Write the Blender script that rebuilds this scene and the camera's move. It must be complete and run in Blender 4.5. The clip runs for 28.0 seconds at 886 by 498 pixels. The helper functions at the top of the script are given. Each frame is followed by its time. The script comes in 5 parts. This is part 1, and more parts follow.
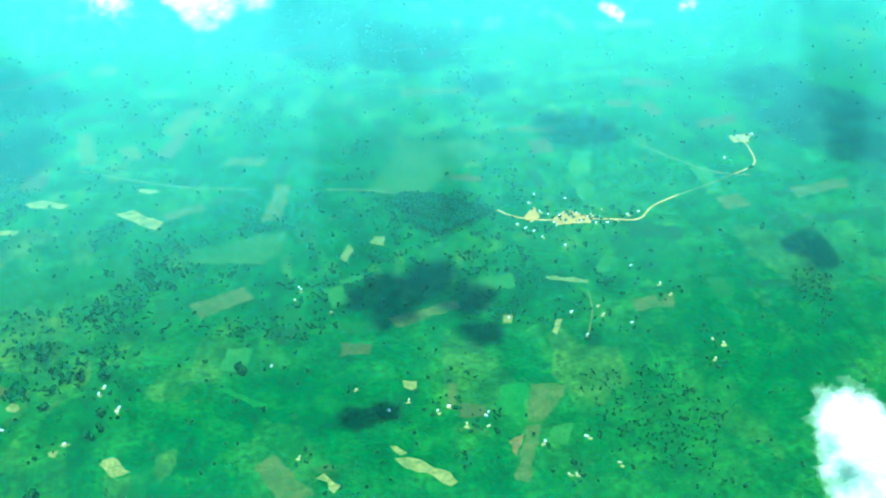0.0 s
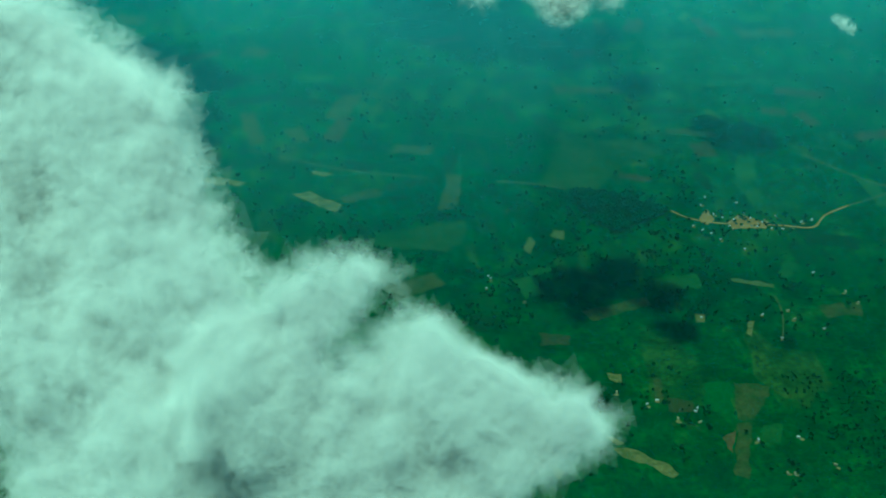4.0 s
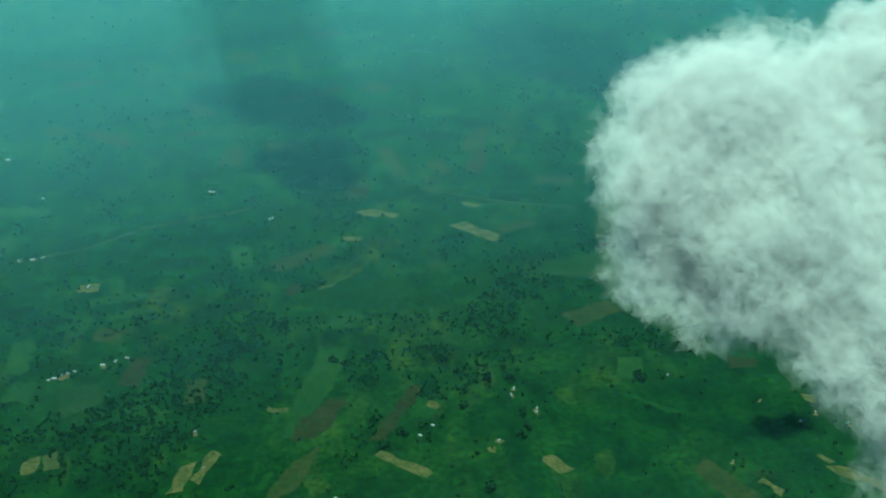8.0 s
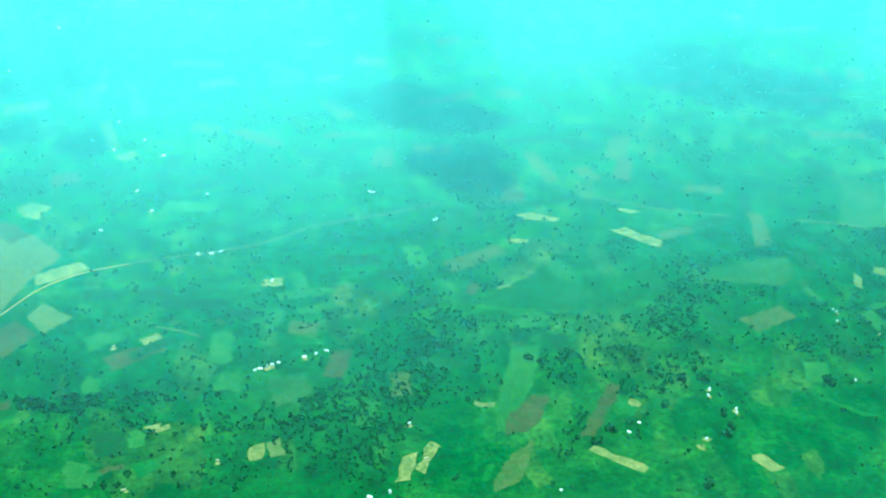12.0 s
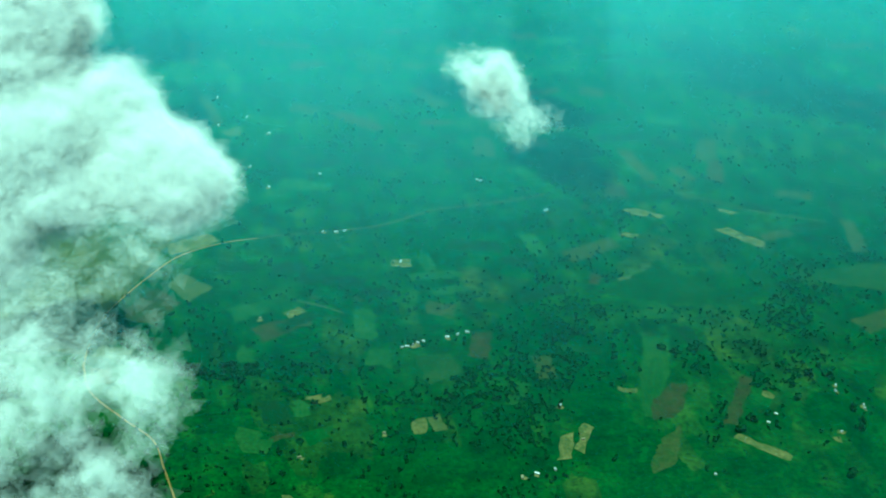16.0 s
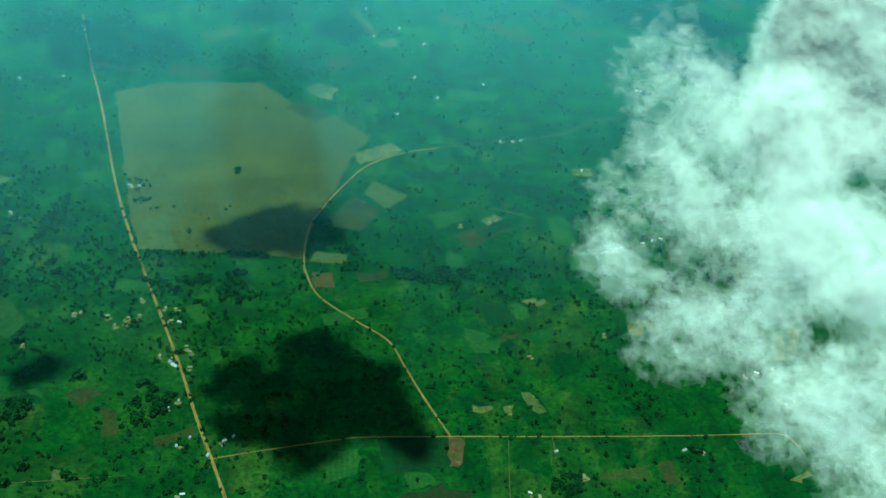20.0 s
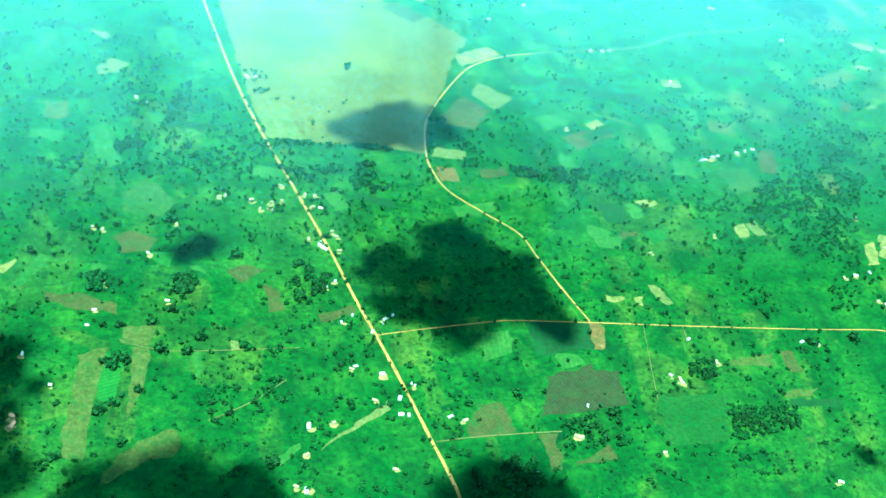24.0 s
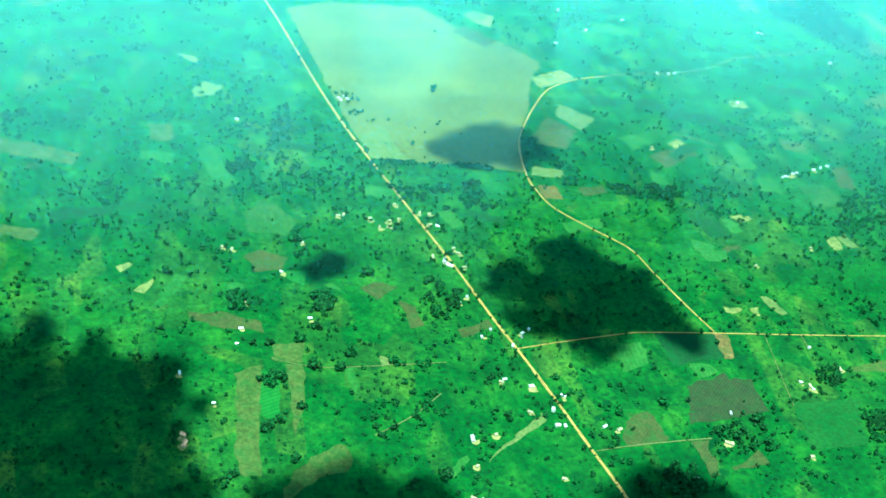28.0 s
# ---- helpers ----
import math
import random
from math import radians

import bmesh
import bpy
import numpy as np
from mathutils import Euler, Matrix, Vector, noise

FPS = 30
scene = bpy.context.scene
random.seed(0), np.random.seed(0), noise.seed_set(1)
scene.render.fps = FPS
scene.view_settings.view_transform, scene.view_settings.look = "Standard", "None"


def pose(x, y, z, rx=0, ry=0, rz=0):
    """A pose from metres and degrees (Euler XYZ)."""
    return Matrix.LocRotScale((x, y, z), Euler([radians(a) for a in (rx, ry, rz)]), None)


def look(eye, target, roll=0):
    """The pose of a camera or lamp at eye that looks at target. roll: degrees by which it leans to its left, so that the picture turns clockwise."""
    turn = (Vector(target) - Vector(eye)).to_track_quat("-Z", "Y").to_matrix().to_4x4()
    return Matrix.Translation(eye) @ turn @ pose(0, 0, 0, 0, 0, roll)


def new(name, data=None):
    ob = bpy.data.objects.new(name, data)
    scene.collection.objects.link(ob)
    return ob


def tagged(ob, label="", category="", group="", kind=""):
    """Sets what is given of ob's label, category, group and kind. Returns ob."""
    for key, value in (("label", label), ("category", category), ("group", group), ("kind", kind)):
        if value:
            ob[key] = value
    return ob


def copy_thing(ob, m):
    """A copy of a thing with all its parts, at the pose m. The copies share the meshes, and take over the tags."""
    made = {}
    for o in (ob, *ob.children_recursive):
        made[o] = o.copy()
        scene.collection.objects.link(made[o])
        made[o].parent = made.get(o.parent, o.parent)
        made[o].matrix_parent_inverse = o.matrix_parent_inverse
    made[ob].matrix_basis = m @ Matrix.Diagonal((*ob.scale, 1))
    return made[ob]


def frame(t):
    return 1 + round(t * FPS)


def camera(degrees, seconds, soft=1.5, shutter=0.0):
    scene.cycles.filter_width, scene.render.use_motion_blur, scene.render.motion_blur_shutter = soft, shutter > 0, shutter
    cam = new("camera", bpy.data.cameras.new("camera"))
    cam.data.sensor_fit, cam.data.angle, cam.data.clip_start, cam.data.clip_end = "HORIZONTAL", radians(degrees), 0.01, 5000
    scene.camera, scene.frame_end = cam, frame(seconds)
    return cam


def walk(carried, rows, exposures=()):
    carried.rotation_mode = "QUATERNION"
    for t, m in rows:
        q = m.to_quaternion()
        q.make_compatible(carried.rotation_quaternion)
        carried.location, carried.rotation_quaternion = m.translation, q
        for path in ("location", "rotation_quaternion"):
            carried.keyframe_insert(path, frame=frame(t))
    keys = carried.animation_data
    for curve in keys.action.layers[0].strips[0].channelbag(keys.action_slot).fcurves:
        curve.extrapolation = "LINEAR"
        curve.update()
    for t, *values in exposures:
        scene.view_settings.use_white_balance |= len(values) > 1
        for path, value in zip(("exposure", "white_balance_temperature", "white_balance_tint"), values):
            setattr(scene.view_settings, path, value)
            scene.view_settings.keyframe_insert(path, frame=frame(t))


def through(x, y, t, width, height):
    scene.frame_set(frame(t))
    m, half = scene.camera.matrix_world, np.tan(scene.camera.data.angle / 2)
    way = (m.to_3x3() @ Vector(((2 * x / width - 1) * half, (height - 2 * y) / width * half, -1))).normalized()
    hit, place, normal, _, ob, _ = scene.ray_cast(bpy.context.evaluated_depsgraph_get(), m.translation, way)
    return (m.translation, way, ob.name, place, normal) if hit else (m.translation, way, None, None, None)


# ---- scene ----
def turn(yaw, pitch, roll):
    """A level view along +y, turned left by yaw, up by pitch and leaned by roll, in degrees."""
    return pose(0, 0, 0, 0, 0, yaw) @ pose(0, 0, 0, 90 + pitch) @ pose(0, 0, 0, 0, 0, roll)


cam = camera(44.84, 28.0, soft=1.6)
walk(cam, [
    (0, pose(515.75, -12.19, 469.96) @ turn(-8.445, -34.408, -3.087)),
    (0.5, pose(499.41, -11.13, 471.51) @ turn(-8.211, -34.424, -3.010)),
    (1, pose(482.82, -10.14, 473.06) @ turn(-7.976, -34.429, -2.840)),
    (1.5, pose(466.00, -9.20, 474.59) @ turn(-7.744, -34.404, -2.766)),
    (2, pose(448.96, -8.32, 476.12) @ turn(-7.574, -34.406, -2.550)),
    (2.5, pose(431.70, -7.50, 477.62) @ turn(-7.555, -34.409, -2.178)),
    (4.5, pose(360.72, -4.72, 483.42) @ turn(-8.097, -34.776, 0.148)),
    (5, pose(342.55, -4.15, 484.79) @ turn(-8.208, -34.318, 0.137)),
    (5.5, pose(324.23, -3.62, 486.13) @ turn(-8.411, -34.396, -0.419)),
    (6, pose(305.76, -3.14, 487.42) @ turn(-8.764, -34.393, -0.821)),
    (6.5, pose(287.17, -2.69, 488.68) @ turn(-9.370, -34.092, -0.872)),
    (7, pose(268.46, -2.29, 489.88) @ turn(-8.217, -33.720, -0.747)),
    (7.5, pose(249.64, -1.93, 491.04) @ turn(-8.633, -33.316, -0.741)),
    (8, pose(230.73, -1.61, 492.14) @ turn(-8.926, -33.044, -0.443)),
    (8.5, pose(211.72, -1.32, 493.19) @ turn(-9.043, -32.866, -0.250)),
    (9, pose(192.64, -1.06, 494.17) @ turn(-9.263, -32.825, 0.007)),
    (9.5, pose(173.50, -0.84, 495.10) @ turn(-9.361, -32.780, 0.116)),
    (10, pose(154.30, -0.64, 495.95) @ turn(-9.460, -32.726, 0.334)),
    (10.5, pose(135.06, -0.48, 496.74) @ turn(-9.509, -32.674, 0.509)),
    (11, pose(115.78, -0.34, 497.45) @ turn(-9.515, -32.651, 0.804)),
    (11.5, pose(96.48, -0.23, 498.09) @ turn(-9.511, -32.632, 1.095)),
    (12, pose(77.16, -0.14, 498.64) @ turn(-9.521, -32.567, 1.369)),
    (12.5, pose(57.85, -0.08, 499.12) @ turn(-9.738, -32.447, 1.765)),
    (14.5, pose(-19.22, -0.01, 500.11) @ turn(-12.161, -32.734, 4.266)),
    (15, pose(-38.38, -0.03, 500.11) @ turn(-12.893, -32.807, 5.041)),
    (15.5, pose(-57.48, -0.06, 500.01) @ turn(-13.225, -32.764, 5.676)),
    (16, pose(-76.51, -0.11, 499.81) @ turn(-13.061, -32.737, 6.176)),
    (16.5, pose(-95.46, -0.16, 499.50) @ turn(-12.728, -32.934, 6.365)),
    (17, pose(-114.31, -0.22, 499.07) @ turn(-12.312, -33.364, 6.362)),
    (17.5, pose(-133.06, -0.29, 498.53) @ turn(-12.843, -33.815, 6.074)),
    (18, pose(-151.69, -0.36, 497.86) @ turn(-13.155, -34.455, 5.572)),
    (18.5, pose(-169.51, 1.40, 495.88) @ turn(-13.064, -34.901, 6.251)),
    (19, pose(-187.26, 2.67, 493.88) @ turn(-12.586, -35.972, 4.925)),
    (19.5, pose(-205.01, 3.46, 491.93) @ turn(-12.580, -36.471, 5.409)),
    (20, pose(-222.79, 3.57, 490.16) @ turn(-12.978, -37.065, 6.218)),
    (20.5, pose(-240.70, 2.87, 488.69) @ turn(-13.976, -37.776, 6.981)),
    (21, pose(-258.76, 1.35, 487.56) @ turn(-15.189, -38.507, 8.147)),
    (21.5, pose(-276.96, -0.71, 486.68) @ turn(-15.918, -39.223, 8.950)),
    (23.5, pose(-348.69, -9.78, 482.69) @ turn(-17.852, -40.717, 11.215)),
    (24, pose(-365.91, -11.17, 481.00) @ turn(-18.385, -40.642, 11.710)),
    (24.5, pose(-382.70, -11.57, 478.79) @ turn(-18.984, -40.511, 12.160)),
    (25, pose(-399.04, -11.03, 476.05) @ turn(-19.673, -40.372, 12.565)),
    (25.5, pose(-414.95, -9.67, 472.87) @ turn(-20.340, -40.174, 12.933)),
    (26, pose(-430.50, -7.76, 469.32) @ turn(-21.039, -39.919, 13.281)),
    (26.5, pose(-445.76, -5.52, 465.51) @ turn(-21.721, -39.627, 13.648)),
    (27, pose(-460.76, -3.15, 461.51) @ turn(-22.196, -39.163, 13.818)),
    (27.5, pose(-475.52, -0.74, 457.35) @ turn(-22.296, -38.565, 13.502)),
    (28, pose(-489.97, 1.71, 453.02) @ turn(-22.157, -37.975, 13.132)),
], exposures=[
    (0, 1.92, 4750, -56), (1, 1.94, 4820, -50), (2, 1.57, 4900, -45), (2.5, 1.40, 4950, -45), (4.5, -0.90, 4750, -80), (5, -1.05, 4700, -82), (6, -1.40, 4750, -72), (7, -1.10, 4600, -78),
    (8, -0.30, 5350, -46), (9, 0.05, 5500, -37), (10, 0.62, 5450, -39), (11, 1.30, 5050, -47), (11.5, 1.74, 4880, -56), (12, 1.74, 4880, -58), (12.5, 1.45, 4880, -60),
    (14.5, 0.75, 5050, -58), (15, 0.75, 5050, -60), (16, 0.40, 4850, -66), (17, -0.65, 4450, -80), (18, -0.85, 4500, -82), (19, -0.60, 4550, -78), (20, 0.25, 5100, -56), (21, 1.40, 5100, -55),
    (21.5, 1.50, 5100, -55), (23.5, 2.40, 4900, -52), (24, 2.48, 4900, -52), (25, 2.20, 4900, -56), (26, 2.10, 4900, -58), (27, 2.20, 4900, -56), (28, 2.23, 4900, -54),
])
scene.cycles.transparent_max_bounces = 64
scene.cycles.max_bounces, scene.cycles.diffuse_bounces, scene.cycles.transmission_bounces = 20, 16, 16

# ---- light: a high sun and the sky ----
SUN_UP, SUN_ROUND = 74, 210
world = bpy.data.worlds.new("sky")
scene.world = world
world.use_nodes = True
sky = world.node_tree.nodes.new("ShaderNodeTexSky")
sky.sky_type, sky.sun_disc = "NISHITA", False
sky.sun_elevation, sky.sun_rotation = radians(SUN_UP), radians(SUN_ROUND)
back = world.node_tree.nodes["Background"]
back.inputs["Strength"].default_value = 0.07
world.node_tree.links.new(sky.outputs[0], back.inputs[0])
lamp = bpy.data.lights.new("sun", "SUN")
lamp.energy, lamp.angle, lamp.color = 4.4, radians(0.6), (1.0, 0.95, 0.87)
SUN_WAY = Vector((math.sin(radians(SUN_ROUND)) * math.cos(radians(SUN_UP)), math.cos(radians(SUN_ROUND)) * math.cos(radians(SUN_UP)), math.sin(radians(SUN_UP))))
new("sun", lamp).matrix_basis = look(SUN_WAY * 3000, (0, 0, 0))


# ---- materials ----
def nodes_of(name):
    m = bpy.data.materials.new(name)
    m.use_nodes = True
    return m, m.node_tree.nodes, m.node_tree.links, m.node_tree.nodes["Principled BSDF"]


def ramp(nodes, links, fac, stops):
    r = nodes.new("ShaderNodeValToRGB")
    while len(r.color_ramp.elements) < len(stops):
        r.color_ramp.elements.new(0.5)
    for e, (at, col) in zip(r.color_ramp.elements, stops):
        e.position, e.color = at, (*col, 1)
    links.new(fac, r.inputs[0])
    return r.outputs[0]


def noise_at(nodes, links, size, detail=4, rough=0.55, coords=None):
    """Noise whose lumps are about size metres across."""
    n = nodes.new("ShaderNodeTexNoise")
    n.inputs["Scale"].default_value, n.inputs["Detail"].default_value, n.inputs["Roughness"].default_value = 1 / size, detail, rough
    if coords is None:
        coords = nodes.new("ShaderNodeNewGeometry").outputs["Position"]
    links.new(coords, n.inputs["Vector"])
    return n.outputs["Fac"]


def mixed(nodes, links, fac, a, b, how="MIX"):
    m = nodes.new("ShaderNodeMix")
    m.data_type, m.blend_type = "RGBA", how
    if isinstance(fac, float):
        m.inputs[0].default_value = fac
    else:
        links.new(fac, m.inputs[0])
    for k, v in ((6, a), (7, b)):
        if isinstance(v, tuple):
            m.inputs[k].default_value = (*v, 1)
        else:
            links.new(v, m.inputs[k])
    return m.outputs[2]


def earth(name, dark, mid, light, patch=18, grain=2.5, bump=0.4, rows=0.0, turned=0.0, weedy=0.6):
    """Soil or low growth: patches, grain and, where rows > 0, drilled rows that far apart."""
    m, nodes, links, shader = nodes_of(name)
    big = ramp(nodes, links, noise_at(nodes, links, patch, 5), [(0.32, dark), (0.52, mid), (0.72, light)])
    fine = ramp(nodes, links, noise_at(nodes, links, grain, 3, 0.7), [(0.3, (0.44, 0.44, 0.44)), (0.7, (1.06, 1.06, 1.06))])
    col = mixed(nodes, links, 1.0, big, fine, "MULTIPLY")
    if rows:
        mapping = nodes.new("ShaderNodeMapping")
        mapping.inputs["Rotation"].default_value[2] = radians(turned)
        links.new(nodes.new("ShaderNodeNewGeometry").outputs["Position"], mapping.inputs[0])
        wave = nodes.new("ShaderNodeTexWave")
        wave.inputs["Scale"].default_value, wave.inputs["Distortion"].default_value, wave.inputs["Detail"].default_value = 0.314 / rows, 1.5, 3
        links.new(mapping.outputs[0], wave.inputs["Vector"])
        strength = ramp(nodes, links, noise_at(nodes, links, 60, 2), [(0.42, (0.05, 0.05, 0.05)), (0.7, (0.6, 0.6, 0.6))])
        col = mixed(nodes, links, strength, col, mixed(nodes, links, wave.outputs["Fac"], dark, light))
    weeds = ramp(nodes, links, noise_at(nodes, links, 7, 5, 0.7), [(0.46, (0, 0, 0)), (0.66, (weedy, weedy, weedy))])
    col = mixed(nodes, links, weeds, col, (0.014, 0.052, 0.008))
    links.new(col, shader.inputs["Base Color"])
    shader.inputs["Roughness"].default_value, shader.inputs["Specular IOR Level"].default_value = 0.95, 0.15
    b = nodes.new("ShaderNodeBump")
    b.inputs["Strength"].default_value, b.inputs["Distance"].default_value = bump, 0.6
    links.new(noise_at(nodes, links, grain, 4, 0.7), b.inputs["Height"])
    links.new(b.outputs[0], shader.inputs["Normal"])
    return m


def shifted(nodes, links, turned, push, lump):
    """Plan coordinates turned by some degrees and pushed about by noise, for plots with uneven borders."""
    where = nodes.new("ShaderNodeNewGeometry").outputs["Position"]
    spread = nodes.new("ShaderNodeTexNoise")
    spread.inputs["Scale"].default_value, spread.inputs["Detail"].default_value = 1 / lump, 3
    links.new(where, spread.inputs["Vector"])
    warped = nodes.new("ShaderNodeVectorMath")
    warped.operation = "MULTIPLY_ADD"
    links.new(spread.outputs["Color"], warped.inputs[0])
    warped.inputs[1].default_value = (push, push, 0)
    links.new(where, warped.inputs[2])
    mapping = nodes.new("ShaderNodeMapping")
    mapping.inputs["Rotation"].default_value[2] = radians(turned)
    links.new(warped.outputs[0], mapping.inputs[0])
    return mapping


def plots(nodes, links, turned, size, long, push, stops):
    """Old squarish plots, each with growth of its own."""
    mapping = shifted(nodes, links, turned, push, size * 1.6)
    mapping.inputs["Scale"].default_value = (1.0, 1 / long, 0.0)
    cells = nodes.new("ShaderNodeTexVoronoi")
    cells.distance, cells.inputs["Scale"].default_value = "CHEBYCHEV", 1 / size
    links.new(mapping.outputs[0], cells.inputs["Vector"])
    one = nodes.new("ShaderNodeSeparateColor")
    links.new(cells.outputs["Color"], one.inputs[0])
    return ramp(nodes, links, one.outputs[0], stops)


def grassland(name):
    """Open savanna: grass of several greens, old plots, scrub, drier and barer patches."""
    m, nodes, links, shader = nodes_of(name)
    wide = ramp(nodes, links, noise_at(nodes, links, 210, 4, 0.55), [(0.3, (0.0098, 0.04, 0.0047)), (0.5, (0.014, 0.049, 0.0056)), (0.7, (0.0205, 0.057, 0.0067))])
    mid = ramp(nodes, links, noise_at(nodes, links, 26, 7, 0.7), [(0.34, (0.46, 0.56, 0.58)), (0.5, (1.0, 1.0, 1.0)), (0.66, (1.8, 1.45, 1.25))])
    fine = ramp(nodes, links, noise_at(nodes, links, 4.0, 5, 0.72), [(0.32, (0.42, 0.5, 0.5)), (0.5, (1.0, 1.0, 1.0)), (0.7, (1.5, 1.42, 1.25))])
    col = mixed(nodes, links, 1.0, mixed(nodes, links, 1.0, wide, mid, "MULTIPLY"), fine, "MULTIPLY")
    large = plots(nodes, links, 14, 38, 1.7, 16, [(0.0, (0.72, 0.8, 0.82)), (0.3, (0.92, 0.95, 0.94)), (0.7, (1.06, 1.04, 1.02)), (0.9, (1.3, 1.1, 1.12)), (1.0, (1.8, 1.1, 1.25))])
    small = plots(nodes, links, -9, 13, 2.2, 5, [(0.0, (0.6, 0.7, 0.72)), (0.25, (0.95, 0.97, 0.96)), (0.75, (1.05, 1.03, 1.0)), (0.92, (1.7, 1.3, 1.2)), (1.0, (2.2, 1.25, 1.5))])
    farmed = ramp(nodes, links, noise_at(nodes, links, 120, 3), [(0.42, (0.15, 0.15, 0.15)), (0.6, (0.85, 0.85, 0.85))])
    col = mixed(nodes, links, 0.7, col, mixed(nodes, links, 1.0, col, large, "MULTIPLY"))
    col = mixed(nodes, links, farmed, col, mixed(nodes, links, 1.0, col, small, "MULTIPLY"))
    # low bushes too small to stand alone: dark flecks, thicker in some places
    flecks = ramp(nodes, links, noise_at(nodes, links, 2.8, 2, 0.5), [(0.36, (1, 1, 1)), (0.43, (0, 0, 0))])
    thick = ramp(nodes, links, noise_at(nodes, links, 48, 5, 0.65), [(0.4, (0.1, 0.1, 0.1)), (0.62, (0.9, 0.9, 0.9))])
    col = mixed(nodes, links, mixed(nodes, links, 1.0, flecks, thick, "MULTIPLY"), col, (0.0045, 0.021, 0.0045))
    clumps = ramp(nodes, links, noise_at(nodes, links, 7.5, 3, 0.6), [(0.37, (1, 1, 1)), (0.44, (0, 0, 0))])
    col = mixed(nodes, links, mixed(nodes, links, 1.0, clumps, thick, "MULTIPLY"), col, (0.0055, 0.024, 0.005))
    bare = ramp(nodes, links, noise_at(nodes, links, 44, 8, 0.7), [(0.63, (0, 0, 0)), (0.7, (0.5, 0.5, 0.5))])
    col = mixed(nodes, links, bare, col, (0.05, 0.056, 0.018))
    links.new(col, shader.inputs["Base Color"])
    shader.inputs["Roughness"].default_value, shader.inputs["Specular IOR Level"].default_value = 0.95, 0.15
    b = nodes.new("ShaderNodeBump")
    b.inputs["Strength"].default_value, b.inputs["Distance"].default_value = 0.6, 1.5
    links.new(noise_at(nodes, links, 4, 5, 0.75), b.inputs["Height"])
    links.new(b.outputs[0], shader.inputs["Normal"])
    return m


def plain(name, col, rough=0.7, metal=0.0, grain=1.5, spread=0.25, per_object=True):
    m, nodes, links, shader = nodes_of(name)
    lo, hi = tuple(c * (1 - spread) for c in col), tuple(min(1, c * (1 + spread)) for c in col)
    out = ramp(nodes, links, noise_at(nodes, links, grain, 4, 0.65), [(0.3, lo), (0.7, hi)])
    if per_object:
        info = nodes.new("ShaderNodeObjectInfo")
        out = mixed(nodes, links, 1.0, out, ramp(nodes, links, info.outputs["Random"], [(0, (0.75, 0.75, 0.75)), (1, (1.2, 1.2, 1.2))]), "MULTIPLY")
    links.new(out, shader.inputs["Base Color"])
    shader.inputs["Roughness"].default_value, shader.inputs["Metallic"].default_value = rough, metal
    return m


def leafy(name, dark, light):
    """Foliage: each clump its own green, some light through it."""
    m, nodes, links, shader = nodes_of(name)
    island = nodes.new("ShaderNodeNewGeometry").outputs["Random Per Island"]
    base = ramp(nodes, links, island, [(0.0, dark), (1.0, light)])
    col = mixed(nodes, links, 1.0, base, ramp(nodes, links, noise_at(nodes, links, 14, 3), [(0.3, (0.46, 0.46, 0.46)), (0.7, (1.0, 1.0, 1.0))]), "MULTIPLY")
    links.new(col, shader.inputs["Base Color"])
    shader.inputs["Roughness"].default_value, shader.inputs["Specular IOR Level"].default_value = 0.8, 0.2
    return m


def vapour(name, solid, tint=(0.985, 0.988, 0.99), through=0.12):
    """Droplets of a cloud: white, scattering light both ways, partly clear."""
    m, nodes, links, shader = nodes_of(name)
    nodes.remove(shader)
    a, b, c, mix1, mix2 = (nodes.new("ShaderNode" + k) for k in ("BsdfDiffuse", "BsdfTranslucent", "BsdfTransparent", "MixShader", "MixShader"))
    a.inputs[0].default_value = b.inputs[0].default_value = (*tint, 1)
    mix1.inputs[0].default_value, mix2.inputs[0].default_value = through, solid
    links.new(a.outputs[0], mix1.inputs[1]), links.new(b.outputs[0], mix1.inputs[2])
    links.new(c.outputs[0], mix2.inputs[1]), links.new(mix1.outputs[0], mix2.inputs[2])
    links.new(mix2.outputs[0], nodes["Material Output"].inputs[0])
    return m


GRASS = grassland("savanna_grass")
SOIL = earth("ploughed_soil", (0.026, 0.034, 0.009), (0.038, 0.044, 0.012), (0.052, 0.056, 0.016), patch=10, rows=1.8, turned=48)
DARK_SOIL = earth("dark_damp_soil", (0.013, 0.021, 0.008), (0.02, 0.028, 0.01), (0.03, 0.037, 0.013), patch=10, rows=1.8, turned=48, weedy=0.3)
# shade under the trees is put into this floor's colour
WOOD_FLOOR_SHADE = earth("wood_floor_painted_shade", (0.005, 0.017, 0.005), (0.007, 0.021, 0.006), (0.01, 0.028, 0.007), weedy=0.2)
DARK_CROP = earth("dark_crop", (0.009, 0.029, 0.008), (0.012, 0.036, 0.0095), (0.017, 0.044, 0.011), rows=3.0, turned=20)
GREEN_CROP = earth("green_crop", (0.02, 0.068, 0.009), (0.027, 0.08, 0.011), (0.036, 0.092, 0.013), rows=2.4, turned=70)
OLIVE_CROP = earth("olive_crop", (0.027, 0.073, 0.011), (0.036, 0.085, 0.014), (0.047, 0.096, 0.018), patch=30, rows=3.2, turned=5)
BROWN_CROP = earth("dry_crop", (0.064, 0.074, 0.017), (0.08, 0.086, 0.02), (0.098, 0.1, 0.025), patch=60, grain=4, rows=4.5, turned=-12, weedy=0.2)
TAN_CROP = earth("tan_crop", (0.066, 0.088, 0.024), (0.086, 0.102, 0.03), (0.112, 0.12, 0.04), patch=14, rows=2.2, turned=35)
DRY_CROP = earth("brown_fallow", (0.037, 0.058, 0.011), (0.05, 0.068, 0.014), (0.066, 0.08, 0.02), patch=12)
